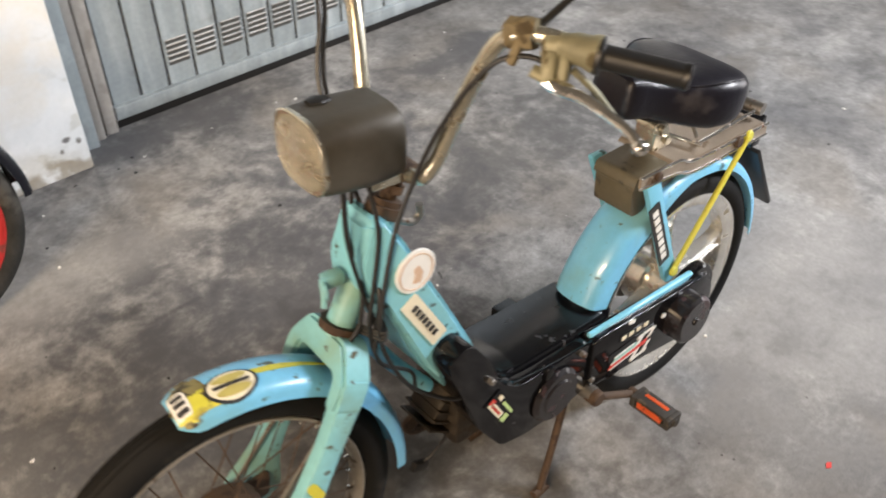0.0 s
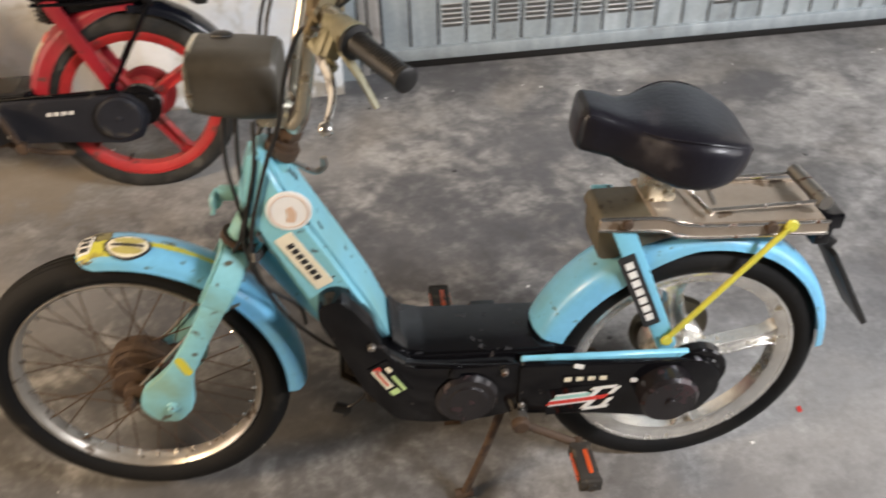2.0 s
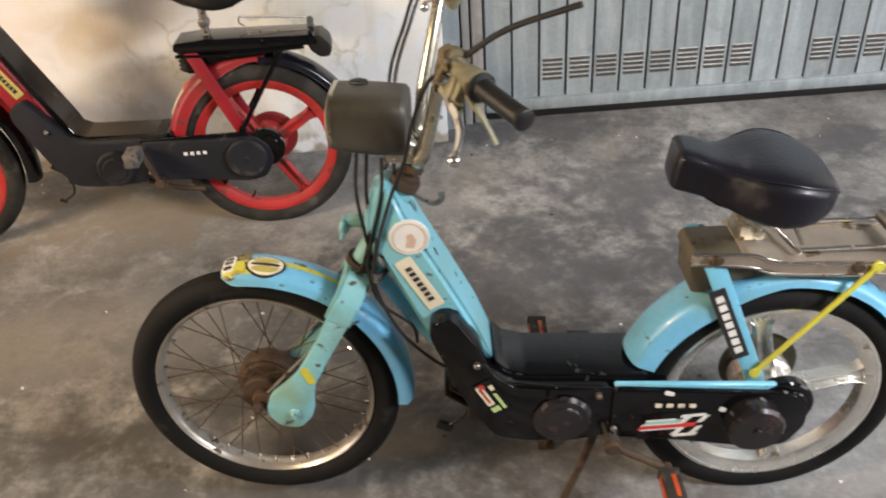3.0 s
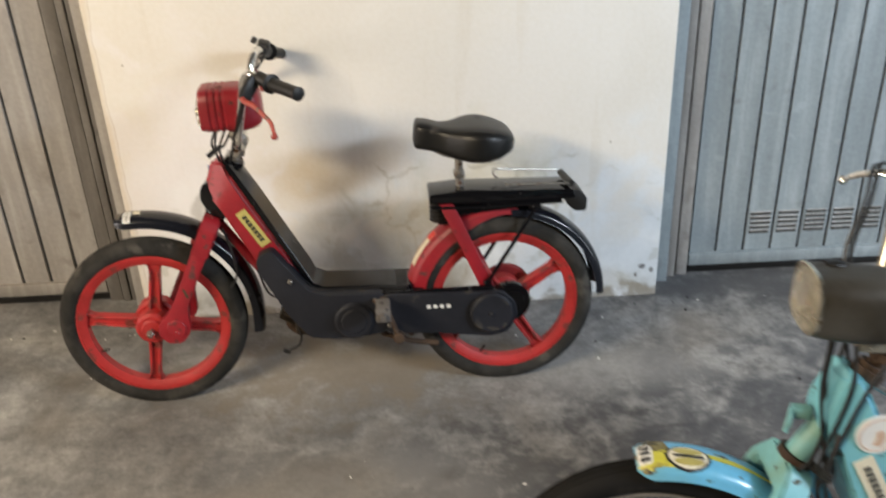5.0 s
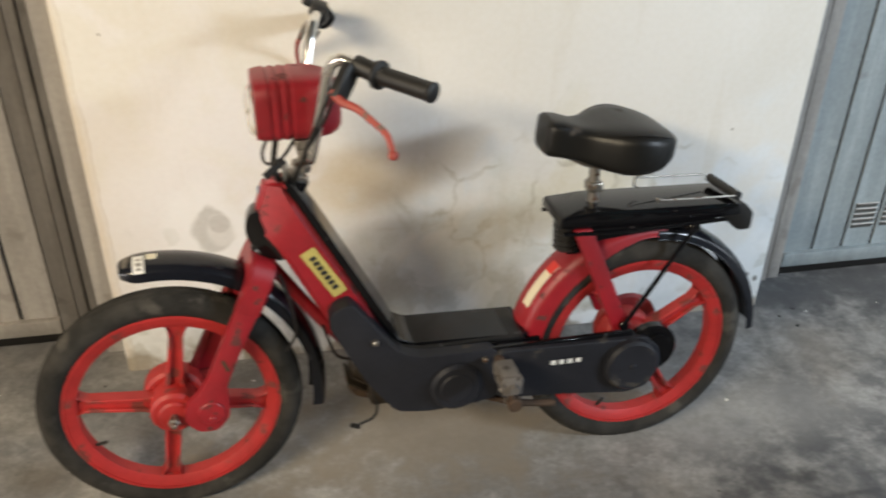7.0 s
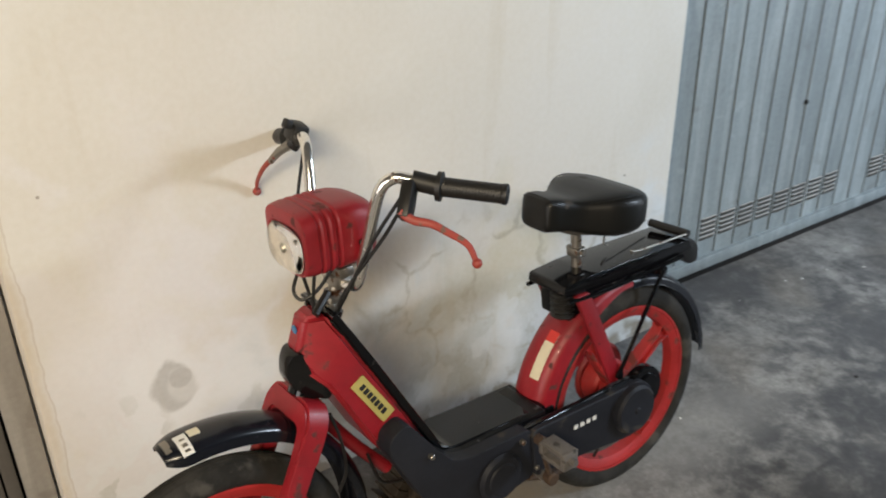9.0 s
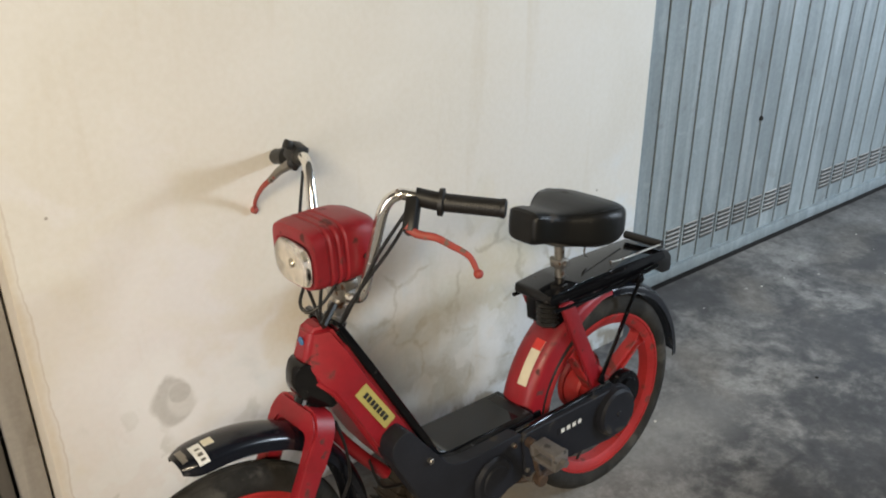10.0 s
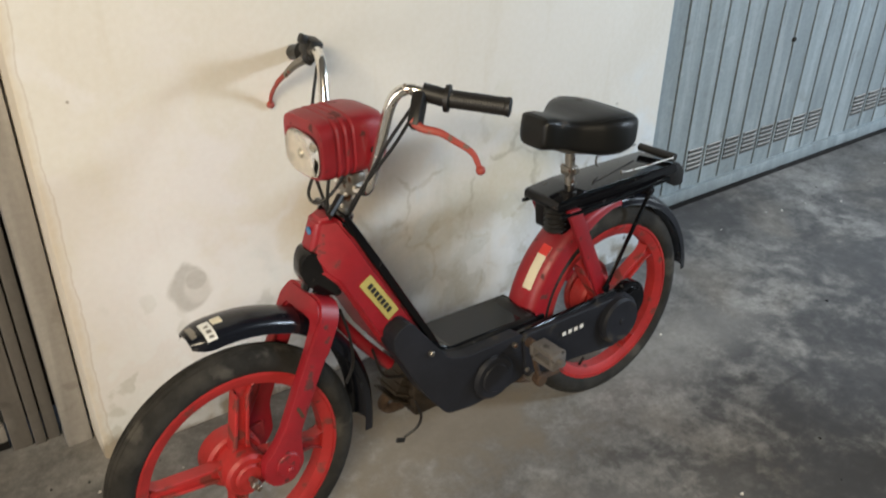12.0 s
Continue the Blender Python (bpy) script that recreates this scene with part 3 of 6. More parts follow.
def sweep_arc(profile, a0=0.0, a1=360.0, steps=64, bm=None):
    """Turns a closed line of (y, r) points about the y axis; angles in degrees from +x towards +z. profile may be a function of the angle."""
    bm = bm or bmesh.new()
    full = abs(a1 - a0) >= 360
    rings = []
    for i in range(steps if full else steps + 1):
        a = radians(a0 + (a1 - a0) * i / steps)
        pr = profile(math.degrees(a)) if callable(profile) else profile
        rings.append([bm.verts.new((r * math.cos(a), y, r * math.sin(a))) for y, r in pr])
    n = len(rings[0])
    pairs = list(zip(rings, rings[1:])) + ([(rings[-1], rings[0])] if full else [])
    for a, b in pairs:
        for k in range(n):
            bm.faces.new((a[k], a[(k + 1) % n], b[(k + 1) % n], b[k]))
    if not full:
        bm.faces.new(rings[0][::-1])
        bm.faces.new(rings[-1])
    return bm


def disc(r, y0, y1, bevel=0.003, steps=32, hole=0.0):
    """A round plate or drum about the y axis."""
    pr = [(y0, max(hole, 1e-4)), (y0, r - bevel), (y0 + bevel * (1 if y1 > y0 else -1), r), (y1 - bevel * (1 if y1 > y0 else -1), r), (y1, r - bevel), (y1, max(hole, 1e-4))]
    return sweep_arc(pr, steps=steps)


def loft(sections, seg=24, power=2.6):
    """Rounded sections (x, half width, top z, bottom z, y shift) joined along x."""
    bm = bmesh.new()
    rings = []
    for x, w, zt, zb, ys in sections:
        zc, h = (zt + zb) / 2, (zt - zb) / 2
        ring = []
        for k in range(seg):
            a = 2 * math.pi * k / seg
            c, s = math.cos(a), math.sin(a)
            ring.append(bm.verts.new((x, ys + w * math.copysign(abs(c) ** (2 / power), c), zc + h * math.copysign(abs(s) ** (2 / power), s))))
        rings.append(ring)
    for a, b in zip(rings, rings[1:]):
        for k in range(seg):
            bm.faces.new((a[k], a[(k + 1) % seg], b[(k + 1) % seg], b[k]))
    bm.faces.new(rings[0][::-1])
    bm.faces.new(rings[-1])
    return bm


def at(bm, x, y, z, rx=0, ry=0, rz=0):
    bm.transform(pose(x, y, z, rx, ry, rz))
    return bm


def joined(*bms):
    out = bms[0]
    for b in bms[1:]:
        tmp = bpy.data.meshes.new("tmp")
        b.to_mesh(tmp)
        b.free()
        out.from_mesh(tmp)
        bpy.data.meshes.remove(tmp)
    return out


def turned(a, b, rings, seg=16):
    """A turned body between two points; rings: (share of the way, radius)."""
    a, b = Vector(a), Vector(b)
    way = (b - a).normalized()
    side = way.orthogonal().normalized()
    up = way.cross(side)
    bm = bmesh.new()
    made = [[bm.verts.new(a + (b - a) * t + r * (math.cos(2 * math.pi * k / seg) * side + math.sin(2 * math.pi * k / seg) * up)) for k in range(seg)] for t, r in rings]
    for p, q in zip(made, made[1:]):
        for k in range(seg):
            bm.faces.new((p[k], p[(k + 1) % seg], q[(k + 1) % seg], q[k]))
    bm.faces.new(made[0][::-1])
    bm.faces.new(made[-1])
    return bm


# ---- the place ----
def structure(name, bm, material, label, category):
    ob = new(name, finish(name, bm, material))
    return tagged(ob, label, category, kind="structure")


structure("floor", box((16, 9, 0.2), (0, -2.0, -0.1)), CONCRETE, "blotchy grey concrete garage floor with dark stains and painted shade by the mopeds", "floor")
structure("wall_pier", box((1.742, 0.35, 2.8), (-0.871, 0.175, 1.4), 0.006), PLASTER, "stained white plaster wall pier with peeling damp patches and painted shadows", "wall")
structure("wall_pier_east", box((0.9, 0.35, 2.8), (2.75, 0.175, 1.4), 0.006), PLASTER, "white plaster wall pier beyond the grey garage door", "wall")
structure("wall_pier_west", box((1.6, 0.35, 2.8), (-4.8, 0.175, 1.4), 0.006), PLASTER, "white plaster wall pier beside the left garage door", "wall")
structure("wall_north_east", box((3.2, 0.3, 2.8), (4.8, 0.15, 1.4)), PLAIN, "plain plaster wall further along the corridor", "wall")
structure("wall_north_west", box((2.4, 0.3, 2.8), (-6.8, 0.15, 1.4)), PLAIN, "plain plaster wall further along the corridor", "wall")
structure("wall_south", box((16, 0.2, 2.8), (0, -5.4, 1.4)), PLAIN, "plain plaster wall across the garage corridor", "wall")
structure("wall_west", joined(box((0.2, 1.7, 2.8), (-6.5, -4.65, 1.4)), box((0.2, 2.0, 2.8), (-6.5, 0.0, 1.4)), box((0.2, 2.8, 0.5), (-6.5, -2.4, 2.55))), PLAIN, "end wall of the corridor with an open entrance", "wall")
structure("wall_east", joined(box((0.2, 0.8, 2.8), (6.6, -5.1, 1.4)), box((0.2, 2.4, 2.8), (6.6, -0.5, 1.4)), box((0.2, 3.0, 0.35), (6.6, -3.2, 2.625))), PLAIN, "end wall of the garage corridor with a wide entrance", "wall")
structure("ceiling", box((16, 9, 0.2), (0, -2.0, 2.9)), PLAIN, "plain plaster ceiling of the garage corridor", "ceiling")


def ceiling_light(x, y, label):
    root = tagged(new("ceiling_light"), label, "lamp")
    root.matrix_world = pose(x, y, 2.8)
    part("housing", box((1.28, 0.12, 0.06), (0, 0, -0.03), 0.01), WHITE, root)
    part("tube", tube([(-0.60, 0, -0.078), (0.60, 0, -0.078)], 0.014, 12), WHITE, root)
    for k in (-1, 1):
        part("socket", box((0.02, 0.04, 0.05), (k * 0.61, 0, -0.075), 0.004), WHITE, root)


ceiling_light(-3.1, -2.7, "white tube lamp fixed to the plaster ceiling")
ceiling_light(2.6, -3.1, "white tube lamp fixed to the plaster ceiling")


def garage_door(name, x0, count, y, plain_from, label, jamb_left, jamb_right, plain=()):
    """Up-and-over door of vertical ribbed sheet panels with a row of louvres near the floor."""
    pitch, h, zb = 0.0975, 2.35, 0.075
    width = pitch * count
    lo, hi = min([x0] + [j[0] for j in jamb_left]), max([x0 + width] + [j[0] + j[1] for j in jamb_right])
    door = structure(name, joined(box((hi - lo, 0.032, h), ((hi + lo) / 2, y + 0.0240, zb + h / 2)), box((width, 0.014, 0.03), (x0 + width / 2, y + 0.015, 0.02))), GROOVE, label, "garage door")
    sheet = bmesh.new()
    outline = [(0.0038, 0.003), (0.0060, -0.004), (0.0860, -0.004), (0.0905, -0.0055), (0.0930, -0.004), (0.0936, 0.003), (0.0936, 0.012), (0.0038, 0.012)]
    if name == "door_2":
        outline = [(0.0028 if px < 0.005 else 0.0950 if px > 0.0933 else px, py) for px, py in outline]
    foot = [sheet.verts.new((px, py, 0)) for px, py in outline]
    top = [sheet.verts.new((px, py, h)) for px, py in outline]
    for i in range(len(outline)):
        j = (i + 1) % len(outline)
        sheet.faces.new((foot[i], foot[j], top[j], top[i]))
    sheet.faces.new(foot[::-1])
    sheet.faces.new(top)
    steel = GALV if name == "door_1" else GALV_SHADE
    sheet_data = finish("panel", sheet, steel)
    slots = bmesh.new()
    for k in range(5):
        box((0.070, 0.004, 0.0148), (0.049, -0.005, 0.075 + k * 0.0175), 0.0, (18, 0, 0), bm=slots)
    slot_data = finish("vent", slots, SLOT)
    lips = bmesh.new()
    for k in range(5):
        box((0.070, 0.005, 0.0030), (0.049, -0.0072, 0.082 + k * 0.0175), 0.0, (-25, 0, 0), bm=lips)
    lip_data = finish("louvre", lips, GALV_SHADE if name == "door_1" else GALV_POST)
    for i in range(count):
        p = new("panel", sheet_data)
        p.parent = door
        p.matrix_basis = pose(x0 + i * pitch, y + 0.008, zb)
        if i >= plain_from and i not in plain:
            for nm, d in (("vent", slot_data), ("louvre", lip_data)):
                s = new(nm, d)
                s.parent = p
    part("bottom_rail", box((width, 0.035, 0.045), (x0 + width / 2, y + 0.005, 0.056), 0.004), steel, door)
    part("door_seal", box((width, 0.012, 0.033), (x0 + width / 2, y + 0.006, 0.0185), 0.002), GRIP, door, "black rubber seal under the door")
    for jx, w, d in jamb_left + jamb_right:
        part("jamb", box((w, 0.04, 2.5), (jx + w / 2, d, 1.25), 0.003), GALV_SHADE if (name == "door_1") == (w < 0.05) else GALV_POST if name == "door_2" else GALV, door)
    return door


garage_door("door_1", 0.149, 21, 0.145, 2, "blue-grey ribbed galvanised garage door with louvre vents", [(0.001, 0.061, 0.110), (0.0705, 0.0265, 0.140), (0.1055, 0.038, 0.150)], [(2.199, 0.1, 0.14)], (10, 11))
structure("door_lock", at(disc(0.009, 0.004, -0.006, 0.002, 20), 0.829, 0.147, 0.55), DARKHOLE, "small dark round lock on the garage door", "lock")
garage_door("door_2", -3.968, 21, 0.165, 0, "brownish grey ribbed galvanised garage door with shade put into its colour", [(-4.0, 0.028, 0.13)], [(-1.9165, 0.045, 0.170), (-1.868, 0.0255, 0.163), (-1.8385, 0.0285, 0.166), (-1.805, 0.057, 0.113)], (17, 18, 19, 20))


# ---- the mopeds ----
R = 0.252
RAKE = 26.0
FWD = Vector((-math.cos(radians(RAKE)), 0, math.sin(radians(RAKE))))
UPW = Vector((math.sin(radians(RAKE)), 0, math.cos(radians(RAKE))))
HEAD = Vector((0.28, 0, 0.70))


def steer(f, y, u):
    """A point by the steering axis: forward of it, sideways, and along it from the head's top."""
    return HEAD + FWD * f + UPW * u + Vector((0, y, 0))


def steering(degrees):
    """The turn of fork, lamp and bars about the steering axis; positive turns the front towards +y."""
    return Matrix.Translation(HEAD) @ Matrix.Rotation(radians(-degrees), 4, UPW) @ Matrix.Translation(-HEAD)


def tyre_bm(width=0.031, mid=0.231, deep=0.0285):
    """Round-section tyre with grooves cut along its tread."""
    pr = []
    for k in range(20):
        a = 2 * math.pi * k / 20 + math.pi / 20
        pr.append((width * math.cos(a), mid + deep * math.sin(a)))
    tread = []
    for y in (-0.0135, -0.0045, 0.0045, 0.0135):
        r = mid + deep * math.sqrt(1 - (y / width) ** 2)
        tread += [(y - 0.0022, r), (y - 0.0012, r - 0.0026), (y + 0.0012, r - 0.0026), (y + 0.0022, r)]
    low = [p for p in pr if p[1] < mid + deep * 0.8]
    low.sort(key=lambda p: math.atan2(p[1] - mid, p[0]) if p[1] - mid > -1 else 0)
    start = [p for p in low if p[0] > 0 and p[1] >= mid]
    under = [p for p in low if p[1] < mid]
    end = [p for p in low if p[0] < 0 and p[1] >= mid]
    under.sort(key=lambda p: p[0])
    start.sort(key=lambda p: p[1])
    end.sort(key=lambda p: -p[1])
    return sweep_arc(under + start + tread[::-1] + end, steps=80)


def cast_wheel(name, root, m, paint, rubber, turn, label, spoke_width=0.036):
    """Cast wheel with four ribbed spokes; the wheel's mesh is its rim."""
    rim = [(-0.019, 0.212), (-0.022, 0.205), (-0.019, 0.193), (-0.014, 0.184), (0.014, 0.184), (0.019, 0.193), (0.022, 0.205), (0.019, 0.212)]
    wheel = part(name, joined(sweep_arc(rim, steps=72), sweep_arc([(-0.0235, 0.206), (-0.0235, 0.2115), (-0.019, 0.2135), (-0.019, 0.206)], steps=72)), paint, root, label, m)
    part("tyre", tyre_bm(), rubber, wheel, "worn black rubber tyre", m)
    hub = joined(disc(0.046, -0.048, 0.05, 0.006), disc(0.06, 0.01, 0.06, 0.006), disc(0.03, -0.055, -0.046, 0.004))
    part("hub", hub, paint, wheel, "", m)
    part("axle", joined(disc(0.006, -0.092, 0.09, 0.001, 12), disc(0.011, -0.082, -0.068, 0.002, 6)), STEEL, wheel, "steel axle with hexagonal nut", m)
    half = spoke_width / 2
    web = prism([(0.035, -half * 1.15), (0.06, -half * 0.9), (0.16, -half * 0.75), (0.178, -half), (0.192, -half * 1.7), (0.192, half * 1.7), (0.178, half), (0.16, half * 0.75), (0.06, half * 0.9), (0.035, half * 1.15)], -0.006, 0.008, 0.0)
    for s in (-1, 1):
        rib = prism([(0.038, s * half * 0.55), (0.06, s * half * 0.5), (0.16, s * half * 0.4), (0.186, s * half * 1.15), (0.19, s * half * 1.6), (0.178, s * half), (0.16, s * half * 0.78), (0.06, s * half * 0.92), (0.038, s * half * 1.15)], -0.016, 0.014, 0.0015, 1)
        web = joined(web, rib)
    data = finish("spoke", web, paint)
    for k in range(4):
        s = new("spoke", data)
        s.parent = wheel
        s.matrix_basis = m @ Matrix.Rotation(radians(turn + 90 * k), 4, "Y")
    part("valve", tube([(0.186, 0, 0.0), (0.16, -0.004, 0.004)], 0.0035, 8), GRIP, wheel, "", m @ Matrix.Rotation(radians(turn + 145), 4, "Y"))
    return wheel


def spoked_wheel(name, root, m, rubber, label):
    rim = [(-0.0165, 0.2140), (-0.0195, 0.2128), (-0.0198, 0.2102), (-0.0165, 0.2075), (-0.012, 0.2035), (-0.005, 0.2020), (0.005, 0.2020), (0.012, 0.2035), (0.0165, 0.2075), (0.0198, 0.2102), (0.0195, 0.2128), (0.0165, 0.2140)]
    wheel = part(name, sweep_arc(rim, steps=80), RIM, root, label, m)
    part("tyre", tyre_bm(0.029, 0.2360, 0.0265), rubber, wheel, "worn black rubber tyre", m)
    part("hub", joined(disc(0.018, -0.05, 0.05, 0.003), disc(0.040, -0.034, -0.028, 0.002), disc(0.060, 0.006, 0.045, 0.006), disc(0.052, -0.004, 0.008, 0.004), disc(0.040, -0.03, -0.018, 0.003)), RUSTY, wheel, "rusty brown brake hub", m)
    part("axle", joined(disc(0.006, -0.085, 0.085, 0.001, 12), disc(0.011, -0.078, -0.064, 0.002, 6)), RUSTY, wheel, "", m)
    spoke = {}
    for s in (-1, 1):
        for cross in (-1, 1):
            a = radians(62 * cross)
            spoke[s, cross] = finish("spoke", tube([(0.042 * math.cos(a), s * 0.030, 0.042 * math.sin(a)), (0.2055, s * 0.004, 0)], 0.0012, 6), RUSTY)
    nip = finish("nipple", tube([(0.2065, 0, 0), (0.1925, 0, 0)], 0.0026, 6), CHROME)
    for k in range(36):
        s, cross = (1, -1)[k % 2], (1, -1)[(k // 2) % 2]
        for nm, d in (("spoke", spoke[s, cross]), ("nipple", nip)):
            o = new(nm, d)
            o.parent = wheel
            o.matrix_basis = m @ Matrix.Rotation(radians(k * 10), 4, "Y")
    return wheel


def folded_beam(head, rest, jaw, wide, narrow):
    """A boxed beam in side view (x, z): straight sides behind the fold that joins head[-1] and jaw[0], drawn in to a narrow front ahead of it."""
    (ax, az), (bx, bz) = head[-1], jaw[0]
    length = math.hypot(ax - bx, az - bz)

    def ahead(x, z):
        return ((bx - ax) * (z - az) - (bz - az) * (x - ax)) / length

    most = max(abs(ahead(x, z)) for x, z in head + jaw)
    bm = bmesh.new()
    outline = head + rest + jaw
    sides = []
    for k in (-1, 1):
        sides.append([bm.verts.new((x, k * (wide - (wide - narrow) * abs(ahead(x, z)) / most if (x, z) in head + jaw else wide), z)) for x, z in outline])
    n, a, b = len(outline), len(head) - 1, len(head) + len(rest)
    for ring in sides:
        bm.faces.new(ring[a:b + 1])
        bm.faces.new(ring[b:] + ring[:a + 1])
    for i in range(n):
        j = (i + 1) % n
        bm.faces.new((sides[0][i], sides[0][j], sides[1][j], sides[1][i]))
    bmesh.ops.recalc_face_normals(bm, faces=bm.faces)
    folds = {(sides[k][a], sides[k][b]) for k in (0, 1)}
    edges = [e for e in bm.edges if e.calc_face_angle(0) > 0.5 and not any(set(e.verts) == set(f) for f in folds)]
    bmesh.ops.bevel(bm, geom=edges, offset=0.009, segments=3, affect="EDGES", clamp_overlap=True)
    return bm


def fender(profile, a0, a1, steps=40):
    return sweep_arc(profile, a0, a1, steps)


def arch(half, edge, shoulder, crown, t=0.0022, lip=0.0):
    """Closed cross-section (y, r) of a mudguard: an arch with skirts of the sheet's thickness."""
    out = [(-half - lip, edge), (-half, edge + 0.003), (-half, shoulder)]
    for k in range(1, 8):
        a = math.pi * k / 8
        out.append((-half * math.cos(a), shoulder + (crown - shoulder) * math.sin(a)))
    out += [(half, shoulder), (half, edge + 0.003), (half + lip, edge)]
    inner = [(y * (half - t) / half, r - (t if abs(y) < half * 0.99 else 0)) for y, r in out]
    return out + inner[::-1]


def sticker(name, root, x, y, z, w, h, tilt, material, label, m=None, marks=(), thick=0.0016, radius=0.003):
    """A thin plate on the near side, tilted about y; marks: (u, v, width, height, material) blocks on it, u along and v up from its middle."""
    poly = rounded([(-w / 2, -h / 2), (w / 2, -h / 2), (w / 2, h / 2), (-w / 2, h / 2)], radius, 3)
    t = pose(x, y, z, 0, tilt, 0)
    plate = part(name, prism(poly, -thick, 0.0), material, root, label, t if m is None else m @ t)
    for u, v, mw, mh, mm, *slant in marks:
        k = slant[0] * mh / 2 if slant else 0.0
        quad = [(u - mw / 2 - k, v - mh / 2), (u + mw / 2 - k, v - mh / 2), (u + mw / 2 + k, v + mh / 2), (u - mw / 2 + k, v + mh / 2)]
        part("mark", prism(quad, -thick - 0.0010, -thick + 0.0002), mm, plate, "", t if m is None else m @ t)
    return plate


def word_blocks(count, width, height, ink, gap=0.34):
    """A row of plain solid bars, one in the place of each letter of a name."""
    step = width / count
    return [(-width / 2 + step * (i + 0.5), 0.0, step * (1 - gap), height, ink) for i in range(count)]


def saddle(root, material, turn, pan_material, m_extra=(0, 0, 0), size=1.0, pitch=0.0, roll=0.0, flat=1.0):
    t = pose(0.875 + m_extra[0], m_extra[1], 0.70 + m_extra[2], 0, 0, turn) @ Matrix.Rotation(radians(pitch), 4, "Y") @ Matrix.Rotation(radians(roll), 4, "X") @ Matrix.Diagonal((size, size, flat, 1)) @ pose(-0.875, 0, -0.70)
    shape = [(0.732, 0.030, 0.757, 0.712, 0), (0.735, 0.041, 0.768, 0.703, 0), (0.742, 0.047, 0.773, 0.699, 0), (0.765, 0.051, 0.772, 0.697, 0), (0.80, 0.055, 0.764, 0.694, 0), (0.83, 0.072, 0.764, 0.687, 0),
             (0.86, 0.098, 0.770, 0.682, 0), (0.89, 0.115, 0.776, 0.679, 0), (0.92, 0.120, 0.778, 0.680, 0), (0.945, 0.117, 0.776, 0.684, 0), (0.97, 0.106, 0.771, 0.690, 0), (0.99, 0.090, 0.765, 0.701, 0), (1.004, 0.072, 0.758, 0.706, 0), (1.012, 0.054, 0.750, 0.711, 0), (1.016, 0.038, 0.743, 0.716, 0)]
    seat = part("saddle", loft(shape, 44, 4.3), material, root, "", t)
    welt = [(x, w, zt) for x, w, zt, zb, ys in shape[1:-1]]
    line = [(x, -w * 0.90, zt - 0.0085) for x, w, zt in welt] + [(x, w * 0.90, zt - 0.0085) for x, w, zt in welt[::-1]]
    part("piping", tube(line, 0.0013, 6, 3), material, seat, "", t)
    part("seat_pan", loft([(0.79, 0.03, 0.705, 0.690, 0), (0.82, 0.05, 0.705, 0.680, 0), (0.88, 0.066, 0.705, 0.672, 0), (0.93, 0.06, 0.705, 0.677, 0), (0.95, 0.04, 0.705, 0.690, 0)], 20, 2.4), pan_material, seat, "", t)
    return seat


def pedal(root, x, y, z, crank_y, bx, bz, black, side):
    hz = 0.0 if black else 0.007
    part("crank", joined(tube([(bx, crank_y, bz), (x, crank_y + side * 0.012, z)], 0.0075, 10, flat=0.8), at(disc(0.016, -0.012, 0.012, 0.003, 16), bx, crank_y, bz), at(disc(0.011, -0.01, 0.01, 0.002, 14), x, crank_y + side * 0.012, z)), RUSTY, root, "rusty crank arm")
    body = PEDAL_DIRTY if black else PEDAL_GREY
    wy = 0.078 if black else 0.062
    ped = part("pedal", joined(box((0.036, wy, 0.010), (x, y, z + 0.008 + hz), 0.002), box((0.036, wy, 0.010), (x, y, z - 0.010 - hz), 0.002),
                               box((0.040, 0.012, 0.026 + 2 * hz), (x, y - wy * 0.5, z), 0.003), box((0.040, 0.012, 0.026), (x, y + wy * 0.5, z), 0.003), tube([(x, y - 0.05, z), (x, y + 0.05, z)], 0.008, 10)), body, root, "black pedal with orange reflectors" if black else "worn grey pedal block")
    if black:
        for s in (-1, 1):
            part("reflector", box((0.004, 0.056, 0.013), (x + s * 0.018, y, z), 0.001), ORANGE, ped)
            part("reflector", box((0.008, 0.052, 0.003), (x + 0.004, y, z + 0.0130 * s), 0.001), ORANGE, ped)


